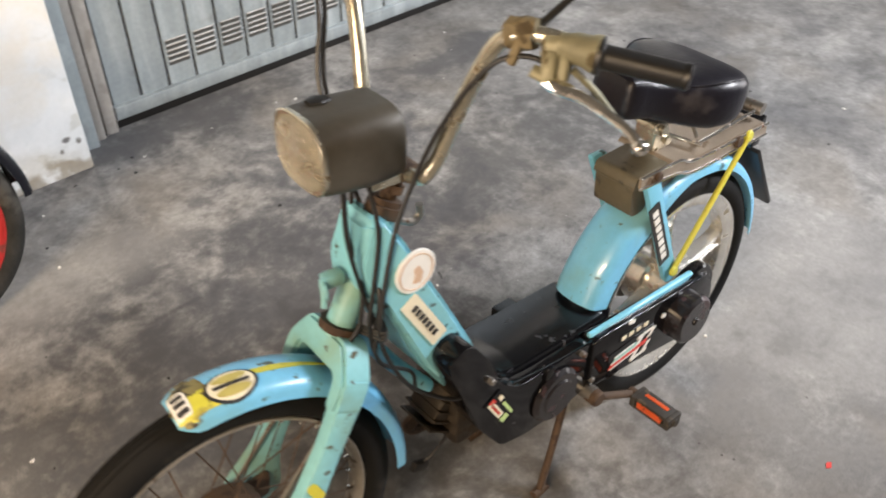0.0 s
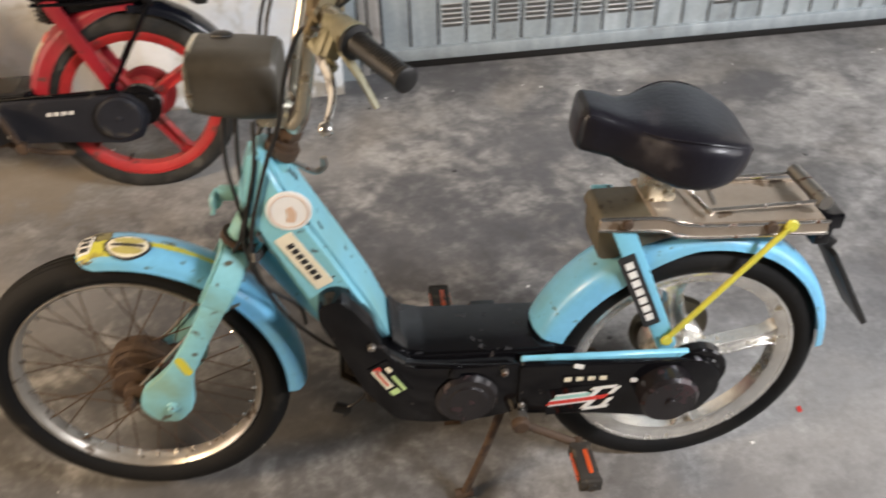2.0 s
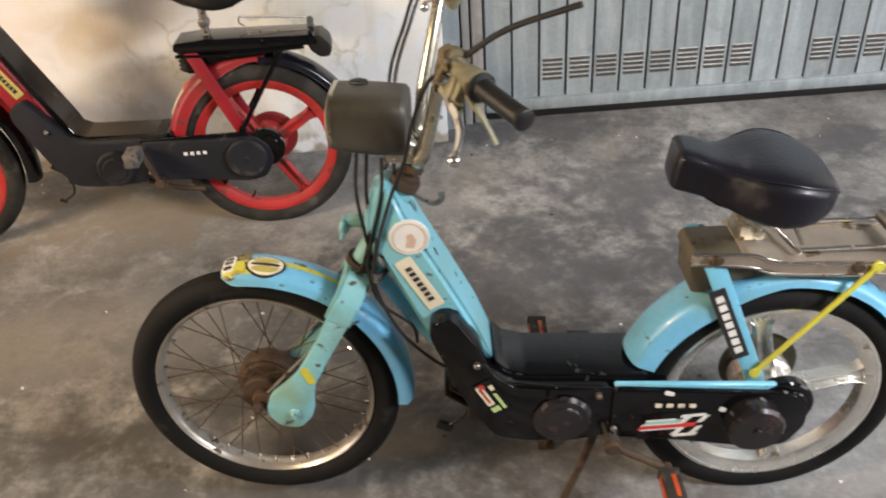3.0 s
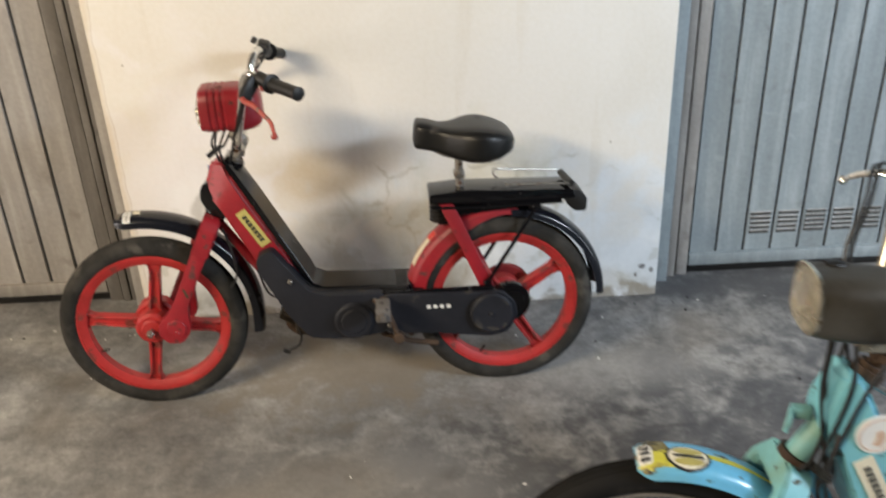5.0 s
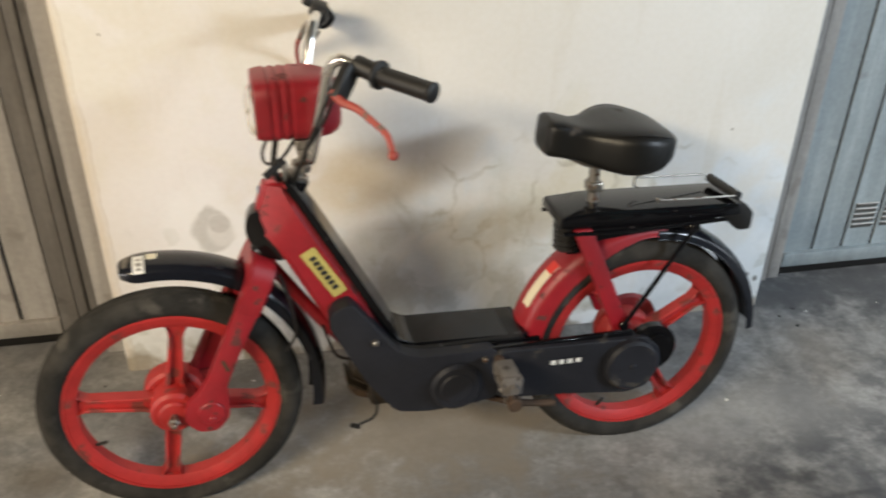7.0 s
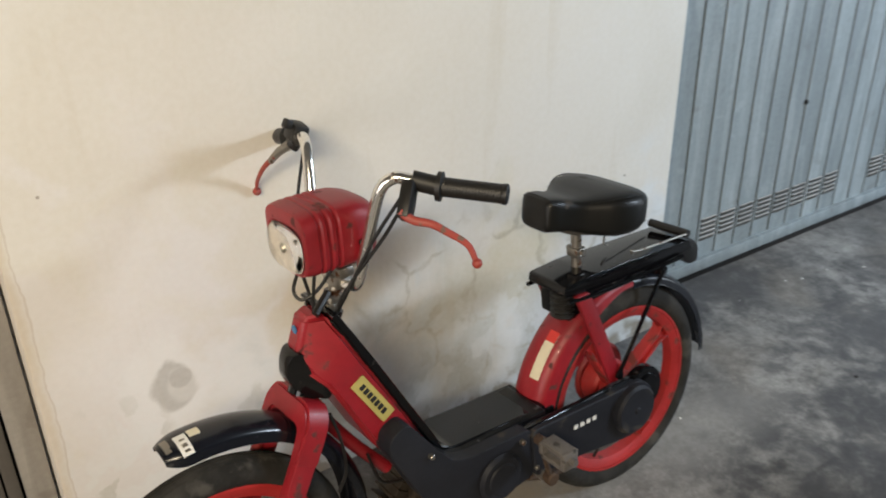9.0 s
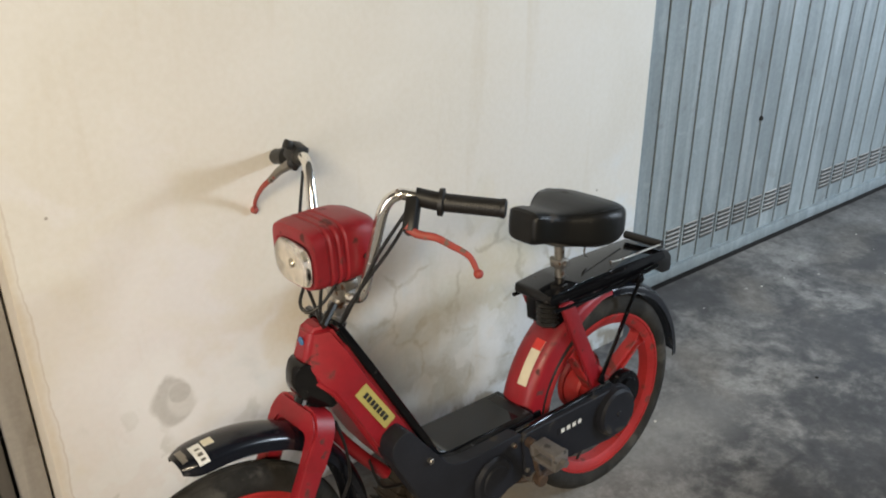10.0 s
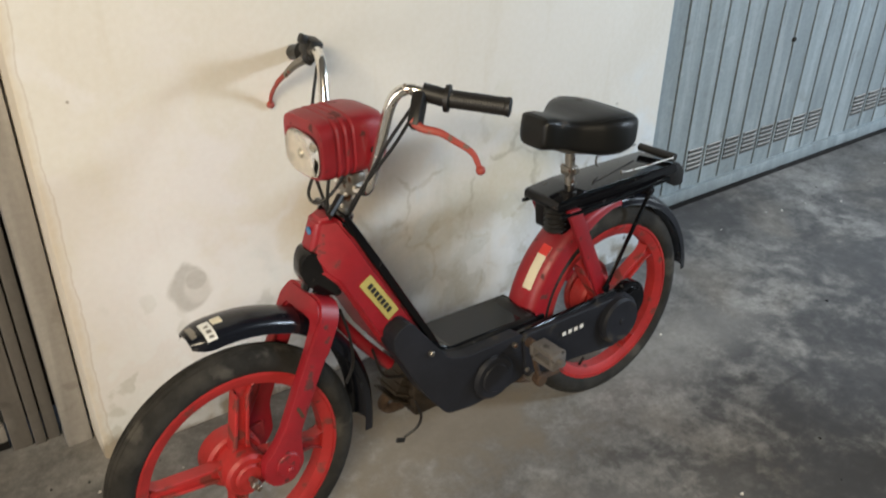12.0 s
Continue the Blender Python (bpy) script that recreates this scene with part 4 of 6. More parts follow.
def handlebar(root, m, metal, lever_mat, blue, lever_tip, clamp_mat):
    """High swept bars; on the red one the far grip points straight out instead of back."""
    bars = bmesh.new()
    for s in (-1, 1):
        out = s > 0 and not blue
        low = [steer(0, 0, 0.06), steer(0.0, s * 0.04, 0.066), steer(0.008, s * 0.068, 0.085)]
        if blue:
            k = 0.025 if s > 0 else 0.0
            line = low[:2] + [steer(0.005 + 0.4 * k, s * 0.057, 0.075), steer(0.004 + 0.8 * k, s * 0.067, 0.102), steer(0.014 + k, s * 0.080, 0.142), steer(0.027 + k, s * 0.098, 0.188), steer(0.041 + k, s * 0.121, 0.237), steer(0.049 + k, s * 0.142, 0.268), steer(0.042 + k, s * 0.165, 0.283), steer(0.026 + k, s * 0.192, 0.290), steer(-0.035 + k, s * 0.280, 0.299)]
        elif out:
            line = low + [steer(0.030, 0.098, 0.17), steer(0.048, 0.128, 0.25), steer(0.046, 0.160, 0.276), steer(0.031, 0.203, 0.274), steer(0.0, 0.30, 0.262)]
        else:
            line = low + [steer(0.028, -0.086, 0.17), steer(0.045, -0.102, 0.242), steer(0.038, -0.118, 0.270), steer(0.016, -0.137, 0.276), steer(-0.06, -0.217, 0.291)]
        tube(line, 0.0105, 12, 6, bm=bars)
    hb = part("handlebar", bars, metal, root, "", m)
    for s in (-1, 1):
        out = s > 0 and not blue
        k = 0.025 if s > 0 else 0.0
        a, b = (steer(0.002 + k, s * 0.236, 0.291), steer(-0.054 + k, s * 0.314, 0.305)) if blue else (steer(-0.018, -0.164, 0.279), steer(-0.086, -0.249, 0.300))
        if out:
            a, b = steer(0.014, 0.256, 0.267), steer(-0.019, 0.360, 0.256)
        rings = [(-0.02, 0.024), (0.05, 0.0245), (0.07, 0.0165)]
        deep = 0.0004 if blue else 0.0003
        for i in range(18):
            t0 = 0.10 + 0.046 * i
            rings += [(t0, 0.0161 - deep), (t0 + 0.008, 0.0161), (t0 + 0.030, 0.0161), (t0 + 0.038, 0.0161 - deep)]
        rings += [(0.95, 0.0172), (1.0, 0.0172), (1.02, 0.013)]
        part("grip", turned(a, b, [(t, r * (0.86 if blue else 1.0)) for t, r in rings]), GRIP, hb, "black ribbed rubber grip", m)
        bracket = box((0.026, 0.018, 0.034), tuple(steer(0.024 + k, s * 0.200, 0.262)), 0.006, (0, RAKE, -s * 35)) if blue else box((0.026, 0.020, 0.030), tuple(steer(0.030, 0.212, 0.262)), 0.006, (0, RAKE + 12, -35)) if out else box((0.034, 0.022, 0.064), tuple(steer(0.026, -0.153, 0.244)), 0.006, (0, RAKE + 14, 35))
        part("clamp", joined(tube([steer(0.028 + k, s * 0.184, 0.281), steer(0.008 + k, s * 0.214, 0.288)] if blue else [steer(0.035, 0.190, 0.275), steer(0.020, 0.235, 0.270)] if out else [steer(0.016, -0.136, 0.276), steer(-0.016, -0.163, 0.279)], 0.0165, 14), bracket), clamp_mat, hb, "", m)
        f, y, u = lever_tip
        if out:
            part("lever_holder", tube([steer(0.036, 0.216, 0.256), steer(0.040, 0.240, 0.236), steer(0.036, 0.268, 0.212)], (0.0115, 0.008), 10, 5, flat=0.8), STEEL, hb, "worn grey lever holder", m)
            line = [steer(0.040, 0.250, 0.226), steer(0.036, 0.272, 0.210), steer(0.030, 0.300, 0.188), steer(0.014, 0.335, 0.158), steer(-0.002, 0.354, 0.135)]
        elif blue:
            line = [steer(0.030, -0.200, 0.250), steer(0.020, -0.220, 0.244), steer(0.012, -0.250, 0.246), steer(0.004, -0.280, 0.241), steer(0.002, -0.315, 0.234), steer(f, -y, u)]
            if s > 0:
                line = [steer(0.060, 0.190, 0.262), steer(0.078, 0.206, 0.246), steer(0.088, 0.235, 0.226), steer(0.084, 0.268, 0.206)]
        else:
            line = [steer(0.042, -0.164, 0.226), steer(0.026, -0.180, 0.219), steer(0.004, -0.200, 0.222), steer(-0.018, -0.215, 0.217), steer(f * 0.72, -y * 0.945, u + 0.024), steer(f, -y, u)]
        part("brake_lever", joined(tube(line, (0.0078, 0.0048), 10, 6, flat=0.75),
                                   at(joined(sweep_arc([(-0.0085 * math.cos(math.pi * k / 8), 1e-4 + 0.0085 * math.sin(math.pi * k / 8)) for k in range(9)], steps=14)), *line[-1])), lever_mat, hb, "", m)
    if blue:
        lump = tube([steer(0.047, -0.148, 0.280), steer(0.043, -0.160, 0.285), steer(0.036, -0.175, 0.288)], (0.0165, 0.0175), 18, 8)
        for v in lump.verts:
            v.co += 0.006 * noise.noise_vector(v.co * 60)
        part("clamp_wrap", joined(lump, box((0.012, 0.011, 0.038), tuple(steer(0.046, -0.166, 0.266)), 0.004, (8, RAKE, 20))), RAG, hb, "lumpy brown tape wound round the bar", m)
        lump = joined(turned(steer(0.024, -0.200, 0.288), steer(0.002, -0.238, 0.292), [(0, 0.0125), (0.2, 0.0135), (0.35, 0.0165), (0.7, 0.0175), (0.85, 0.0205), (1, 0.021)]),
                      box((0.020, 0.013, 0.034), tuple(steer(0.018, -0.214, 0.268)), 0.005, (0, RAKE, 35)), tube([steer(0.040, -0.192, 0.252), steer(0.008, -0.228, 0.246)], 0.0075, 10, flat=0.7))
        part("lever_housing", lump, TARNISH, hb, "yellowish tarnished throttle and lever housing", m)
    else:
        part("switch_block", joined(box((0.034, 0.040, 0.036), (0.374, 0.212, 0.968), 0.007, (12, 20, 0)), box((0.016, 0.018, 0.018), (0.352, 0.202, 0.990), 0.004, (0, 30, 0))), GRIP, hb, "black switch block on the far grip", m)
    stem = joined(tube([steer(0, 0, -0.02), steer(0, 0, 0.075)], 0.0125, 14), tube([steer(0, 0, 0.0), steer(0, 0, 0.02)], 0.021, 12), tube([steer(0, 0, 0.03), steer(0, 0, 0.042)], 0.019, 6), box((0.03, 0.05, 0.03), tuple(steer(0, 0, 0.065)), 0.006, (0, RAKE, 0)))
    part("stem", stem, RUSTY if lever_mat is CHROME else STEEL, root, "", m)
    return hb


def moped(style):
    """One small moped with a pressed-steel frame; x runs to its rear, the near side is -y. Two liveries."""
    blue = style == "blue"
    root = new("moped")
    wb = 0.985 if blue else 1.012
    s = steering(5.0 if blue else -2.0)
    body, fork_mat = (BLUE, TEAL) if blue else (RED, RED)
    front = s @ pose(0.0, 0, R)
    rear = pose(wb - 0.014 if blue else wb, -0.014 if blue else 0.0, R)
    front_hub = s @ (pose(0.003, 0, 0.252) if blue else pose(0.0, -0.005, 0.253))
    rear_hub = pose(0.977, -0.020, 0.250) if blue else pose(0.999, -0.014, 0.250)
    if blue:
        tagged(root, "sky-blue old moped with black covers on its centre stand", "moped", "mopeds")
        spoked_wheel("front_wheel", root, front_hub, RUBBER, "wire-spoked front wheel with dull chrome rim")
        cast_wheel("rear_wheel", root, rear_hub, ALLOY, RUBBER, -14, "scuffed bare-alloy cast rear wheel")
    else:
        tagged(root, "red old moped with grey engine covers leaning on the plaster wall", "moped", "mopeds")
        cast_wheel("front_wheel", root, front_hub, WHEEL_RED, RUBBER_DUSTY, 9, "red cast front wheel with four spokes")
        cast_wheel("rear_wheel", root, rear_hub, WHEEL_RED, RUBBER_DUSTY, -32, "red cast rear wheel with four spokes")

    # front fork, crown and leading links
    for k in (-1, 1):
        high, fo = (-0.22, 0.0) if blue else (-0.19, 0.006)
        outline = [steer(0.020 + fo, 0, high), steer(-0.024 + fo, 0, high), steer(-0.020 + fo, 0, -0.33), steer(-0.021 + fo, 0, -0.42), steer(-0.032, 0, -0.455), steer(-0.046, 0, -0.485), steer(-0.036, 0, -0.525), steer(0.0, 0, -0.54), steer(0.034, 0, -0.525), steer(0.044, 0, -0.49), steer(0.030, 0, -0.455), steer(0.019 + fo, 0, -0.42), steer(0.014 + 2 * fo, 0, -0.33)]
        leg = prism(rounded([(p.x, p.z) for p in outline], 0.012, 3), k * 0.052, k * 0.076, 0.004)
        part("fork_leg", leg, fork_mat, root, "", s)
        p = steer(0, 0, -0.49)
        part("pivot_cover", joined(at(disc(0.011 if blue else 0.026, k * 0.07, k * (0.0785 if blue else 0.081), 0.002), p.x + 0.008, 0, p.z - 0.012 if blue else p.z), at(disc(0.0065, k * 0.075, k * 0.085, 0.002, 8), p.x + 0.008, 0, p.z - 0.012)), fork_mat, root, "", s)
        link = prism(rounded([(0.085, 0.235), (0.09, 0.285), (-0.008, 0.272), (-0.014, 0.238)], 0.012, 3), k * 0.046, k * 0.056, 0.003)
        part("fork_link", link, RUSTY if blue else DARK_RED, root, "", s)
        if not blue and k > 0:
            part("fork_spring", tube([steer(0.03, k * 0.05, -0.22), steer(0.034, k * 0.05, -0.47)], 0.009, 10), DARK_RED, root, "", s)
    crown = bmesh.new()
    outline = rounded([(-0.077, -0.275), (-0.077, -0.225), (-0.045, -0.178), (0.045, -0.178), (0.077, -0.225), (0.077, -0.275), (0.05, -0.275), (0.046, -0.225), (-0.046, -0.225), (-0.05, -0.275)], 0.012, 3)
    if not blue:
        outline = rounded([(-0.077, -0.265), (-0.077, -0.182), (-0.056, -0.150), (0.056, -0.150), (0.077, -0.182), (0.077, -0.265), (0.052, -0.265), (0.047, -0.196), (-0.047, -0.196), (-0.052, -0.265)], 0.016, 4)
    ring = [[crown.verts.new(steer(f, y, u)) for y, u in outline] for f in ((0.022, -0.026) if blue else (0.028, -0.021))]
    crown.faces.new(ring[0])
    crown.faces.new(ring[1][::-1])
    for i in range(len(outline)):
        j = (i + 1) % len(outline)
        crown.faces.new((ring[0][i], ring[1][i], ring[1][j], ring[0][j]))
    bmesh.ops.recalc_face_normals(crown, faces=crown.faces)
    bmesh.ops.bevel(crown, geom=[e for e in crown.edges if e.calc_face_angle(0) > 0.8], offset=0.005, segments=2, affect="EDGES")
    part("fork_crown", crown, fork_mat, root, "", s)
    part("steering_tube", joined(tube([steer(0, 0, -0.19), steer(0, 0, 0.0)], 0.021, 16), tube([steer(0, 0, -0.185), steer(0, 0, -0.172)], 0.027 if blue else 0.021, 16)), TEAL if blue else BLACK, root, "", s)
    for u0, u1, rad in ((-0.180, -0.168, 0.03) if blue else (-0.152, -0.140, 0.03), (-0.004, 0.012, 0.026)):
        part("head_bearing", tube([steer(0, 0, u0), steer(0, 0, u1)], rad, 18), RUSTY if blue else BLACK, root, "", s)

    # mudguards
    fcol = FENDER_BLUE if blue else NAVY

    def front_section(a):
        k = max(0.0, min(1.0, (40 - a) / 45))
        tip = max(0.0, (a - 93) / 7) ** 2
        up = -0.010 * max(0.0, min(1.0, (a - 50) / 45)) if blue else 0.036 - 0.020 * max(0.0, min(1.0, (62 - a) / 60))
        return arch((0.041 - 0.004 * k) * (1 - 0.35 * tip), 0.266 + (-0.003 if not blue else 0.0) + up + 0.010 * tip, 0.277 + up + 0.002 * tip, 0.2965 + up - 0.003 * k - 0.006 * tip, 0.0022, 0.0015)

    ff = part("front_fender", fender(front_section, -1 if blue else -9, 100, 48), fcol, root, "", front)
    if blue:
        part("fender_stay", joined(tube([(0.0, -0.05, 0.0), (0.14, -0.047, 0.16), (0.2, -0.04, 0.19)], 0.003, 8), tube([(0.0, 0.05, 0.0), (0.14, 0.047, 0.16), (0.2, 0.04, 0.19)], 0.003, 8)), STEEL, ff, "", front)

    def rear_section(a):
        k = max(0.0, min(1.0, (a - 95) / 30))
        low = -0.012 * max(0.0, min(1.0, (70 - a) / 60))
        return arch(0.042 + 0.006 * k, 0.267 - 0.020 * k + low, 0.275 + low, 0.292 + 0.006 * k + low, 0.0024, 0.0015)

    if blue:
        part("rear_fender", fender(rear_section, 7, 161, 60), FENDER_BLUE, root, "light blue rear mudguard chipped along its top", rear)
    else:
        part("rear_fender", fender(rear_section, 84, 176, 36), RED, root, "red front half of the rear mudguard", rear)
        part("rear_fender_tail", fender(lambda a: arch(0.0445, 0.260 - 0.006 * (1 - a / 88), 0.2725 - 0.006 * (1 - a / 88), 0.2885 - 0.006 * (1 - a / 88), 0.0024, 0.0015), 1, 88, 36), NAVY, root, "glossy black tail of the rear mudguard", rear)

    # frame beam, lower tube, head shell, chainstay
    head = [(0.214, 0.652), (0.234, 0.713), (0.258, 0.717), (0.277, 0.680)] if blue else [(0.201, 0.655), (0.224, 0.717), (0.258, 0.719), (0.277, 0.680)]
    rest = [(0.311, 0.614), (0.358, 0.530), (0.406, 0.440), (0.436, 0.370), (0.45, 0.32), (0.40, 0.31), (0.352, 0.375), (0.314, 0.432), (0.254, 0.555)]
    jaw = [(0.238, 0.588), (0.220, 0.612), (0.214, 0.636)] if blue else [(0.238, 0.588), (0.216, 0.612), (0.205, 0.636)]
    part("frame_beam", folded_beam(head, rest, jaw, 0.060, 0.030 if blue else 0.021), BLUE_FADED if blue else RED, root, "" if blue else "red folded frame beam with its wedge-shaped head")
    if not blue:
        part("beam_edge", joined(*[tube([(0.264, k * 0.047, 0.709), (0.316, k * 0.049, 0.614), (0.442, k * 0.049, 0.372)], 0.0045, 8) for k in (-1, 1)]), BLACK, root)
    part("lower_tube", tube([(0.205, 0, 0.560), (0.245, 0, 0.495), (0.30, 0, 0.410), (0.365, 0, 0.325)], 0.013, 12), body, root)
    if not blue:
        nose = [(0.190, 0.658), (0.178, 0.641), (0.174, 0.612), (0.183, 0.590), (0.205, 0.570), (0.238, 0.557), (0.248, 0.572), (0.228, 0.604), (0.214, 0.634), (0.207, 0.657)]
        snout = prism(rounded(nose, 0.010, 4), -0.040, 0.040, 0.012, 4)
        for v in snout.verts:
            v.co.y *= 0.42 + 0.58 * max(0.0, min(1.0, (v.co.x - 0.176) / 0.054))
            v.co.x += 0.006
        part("head_nose", snout, BLACK, root, "rounded black plastic nose under the head")
        part("badge", at(disc(0.0085, -0.0015, 0.0015, 0.001, 18), 0.2135, 0.0, 0.692, 0, -20, 90), BADGE_BLUE, root, "small blue round badge")
        strip = [(0.258, 0.724), (0.270, 0.726), (0.326, 0.624), (0.448, 0.392), (0.462, 0.360), (0.490, 0.346), (0.735, 0.334), (0.735, 0.324), (0.455, 0.332), (0.436, 0.380), (0.311, 0.618)]
        part("leg_trim", prism(strip, -0.058, 0.058, 0.002, 1), BLACK, root, "black trim along the upper edge of the beam")
    stay = [(0.66 if blue else 0.40, 0.334), (0.96, 0.33), (0.965, 0.305), (0.93, 0.300), (0.66 if blue else 0.40, 0.316)]
    part("chainstay", prism(stay, -0.096, -0.084, 0.003, 1), body if blue else BLACK, root)
    part("frame_underside", joined(box((0.34, 0.11, 0.05), (0.60, 0, 0.295), 0.01), box((0.05, 0.18, 0.03), (0.62, 0, 0.30), 0.006)), BLACK, root)

    # footboard over the tank
    deck = rounded([(0.437, 0.34), (0.440, 0.374), (0.462, 0.350), (0.50, 0.3395), (0.70, 0.336), (0.725, 0.336), (0.727, 0.30), (0.45, 0.30)], 0.006, 2)
    board = part("footboard", prism(deck, -0.070, 0.050, 0.005), DECK_CLEAN if blue else DECK, root, "shiny black rubber footboard" if blue else "scuffed black rubber footboard")
    for y in (-0.073, 0.051):
        part("edge_strip", joined(tube([(0.455, y, 0.343), (0.50, y, 0.332), (0.72, y, 0.328)], 0.0042, 8), tube([(0.47, y, 0.320), (0.72, y, 0.314)], 0.004, 8)), BLACK, board)

    # engine, exhaust and covers
    part("engine_block", joined(box((0.15, 0.11, 0.10), (0.47, 0.01, 0.24), 0.012), at(disc(0.045, -0.07, 0.07, 0.006), 0.57, 0, 0.255), box((0.06, 0.07, 0.08), (0.405, 0.012, 0.268), 0.01, (0, 35, 0))), ENGINE, root, "oily brown engine casting")
    for i in range(5):
        part("cooling_fin", box((0.060, 0.078, 0.004), (0.416 - 0.010 * i, 0.012, 0.290 - 0.015 * i), 0.001, (0, 35, 0)), ENGINE, root)
    part("exhaust", joined(tube([(0.40, 0.03, 0.235), (0.37, 0.05, 0.19), (0.40, 0.06, 0.155), (0.48, 0.07, 0.15)], 0.012, 10), tube([(0.48, 0.07, 0.15), (0.54, 0.075, 0.15), (0.80, 0.085, 0.16)], (0.024, 0.027), 14), tube([(0.80, 0.085, 0.16), (0.86, 0.088, 0.163)], (0.026, 0.009), 12)), RUSTY, root, "rusty exhaust pipe and silencer")
    cov = BLACK if blue else GREY
    frontc = rounded([(0.322, 0.465), (0.362, 0.482), (0.425, 0.392), (0.455, 0.352), (0.50, 0.338), (0.655, 0.334), (0.668, 0.30), (0.662, 0.215), (0.60, 0.205), (0.51, 0.202), (0.442, 0.213), (0.388, 0.288), (0.348, 0.370), (0.318, 0.43)], 0.016, 3)
    if blue:
        frontc = rounded([(0.320, 0.467), (0.338, 0.484), (0.364, 0.485), (0.408, 0.424), (0.425, 0.378), (0.44, 0.357), (0.472, 0.333), (0.53, 0.328), (0.655, 0.327), (0.668, 0.30), (0.662, 0.215), (0.60, 0.200), (0.51, 0.198), (0.446, 0.211), (0.392, 0.286), (0.348, 0.390), (0.325, 0.44)], 0.016, 3)
    farc = rounded([(0.44, 0.290), (0.50, 0.295), (0.655, 0.292), (0.668, 0.275), (0.662, 0.215), (0.60, 0.205), (0.51, 0.202), (0.442, 0.213), (0.41, 0.26)], 0.016, 3)
    for k, nm in ((-1, "engine_cover"), (1, "engine_cover")):
        part(nm, prism(frontc if k < 0 else farc, k * 0.05, k * (0.102 if k < 0 else 0.09), 0.010, 3), cov, root, "glossy black engine side cover" if blue else "dusty grey plastic engine side cover")
    rearc = rounded([(0.655, 0.330), (0.93, 0.318), (0.985, 0.318), (1.02, 0.285), (1.028, 0.24), (1.00, 0.19), (0.95, 0.178), (0.80, 0.200), (0.66, 0.212)], 0.014, 3)
    belt = part("belt_cover", prism(rearc, -0.108, -0.076, 0.008, 3), cov, root, "glossy black belt cover" if blue else "dusty grey belt cover with pale lettering bars")
    part("brake_plate", at(joined(disc(0.078, 0.046, 0.062, 0.006, 36), disc(0.03, 0.06, 0.074, 0.004, 20)), wb, 0, R), DARK_RED if not blue else OLIVE, root, "dull brake drum plate")
    dx, dz = (0.921, 0.258) if blue else (0.952, 0.258)
    part("pulley_cap", joined(at(disc(0.052 if blue else 0.06, -0.145 if blue else -0.128, -0.1, 0.006, 40), dx, 0, dz), at(disc(0.008, -0.15 if blue else -0.131, -0.14 if blue else -0.12, 0.002, 12), dx, 0, dz)), SCUFFED if blue else cov, root)
    part("pulley", joined(at(disc(0.058, -0.098, -0.072, 0.004, 40), wb - 0.005, 0, 0.275), at(disc(0.03, -0.104, -0.09, 0.003, 20), wb + 0.005, 0, 0.285)), BLACK, root, "dark worn transmission pulley")
    part("flywheel_cap", joined(at(disc(0.055, -0.114, -0.098, 0.007, 40), 0.568, 0, 0.258), at(disc(0.036, -0.117, -0.11, 0.003, 32), 0.568, 0, 0.258)), SCUFFED if blue else cov, root, "round scuffed clutch cover")
    for bx, bz in ((0.405, 0.39), (0.63, 0.315), (0.665, 0.235)):
        part("screw", at(disc(0.006, -0.112, -0.1, 0.002, 10), bx, 0, bz), STEEL, root)
    if blue:
        part("cover_seam", tube([(0.46, -0.1035, 0.348), (0.56, -0.1035, 0.335), (0.655, -0.1035, 0.330)], 0.0025, 6), BLACK, root)
        part("cover_notch", box((0.018, 0.012, 0.026), (0.545, -0.104, 0.322), 0.003, (0, 10, 0)), BLACK, root)

    # struts, rack and boxes
    for k in (-1, 1):
        strut = rounded([(0.787, 0.578), (0.826, 0.578), (0.948, 0.318), (0.935, 0.302), (0.915, 0.308)] if blue else [(0.822, 0.565), (0.862, 0.565), (0.972, 0.305), (0.955, 0.288), (0.935, 0.298)], 0.006, 2)
        part("strut", prism(strut, k * 0.054, k * 0.066, 0.003), body, root)
        a, b = ((1.088, 0.572), (0.922, 0.338)) if blue else ((1.088, 0.545), (0.948, 0.33))
        part("rack_stay", joined(tube([(a[0], k * 0.070, a[1]), (b[0], k * 0.072, b[1])], 0.0075, 10, flat=0.7), at(disc(0.012, -0.004, 0.004, 0.002, 12), a[0], k * 0.070, a[1]), at(disc(0.011, -0.004, 0.004, 0.002, 12), b[0], k * 0.074, b[1])), YELLOW if blue else BLACK, root, "yellow painted flat rack stay" if blue else "black rack stay")
    if blue:
        bx = rounded([(0.772, 0.578), (0.90, 0.578), (0.93, 0.566), (0.90, 0.545), (0.82, 0.52), (0.812, 0.506), (0.778, 0.506)], 0.014, 3)
        part("tool_box", joined(prism(bx, -0.050, 0.032, 0.01, 3), prism(rounded([(0.766, 0.566), (0.773, 0.590), (0.87, 0.594), (0.88, 0.578)], 0.009, 3), -0.056, 0.034, 0.009, 3)), OLIVE, root, "dirty olive-brown tool box under the rack")
        rail = [(0.767, 0.577), (0.767, 0.598), (0.87, 0.597), (0.93, 0.579), (0.96, 0.578), (1.155, 0.577), (1.157, 0.554), (0.945, 0.554), (0.915, 0.560), (0.870, 0.572)]
        rack = part("rack", joined(prism(rounded([(0.86, 0.598), (0.93, 0.58), (1.15, 0.579), (1.15, 0.573), (0.93, 0.573), (0.85, 0.590)], 0.003, 2), -0.062, 0.052)), RACK, root, "brownish bare-metal luggage rack with chrome rails")
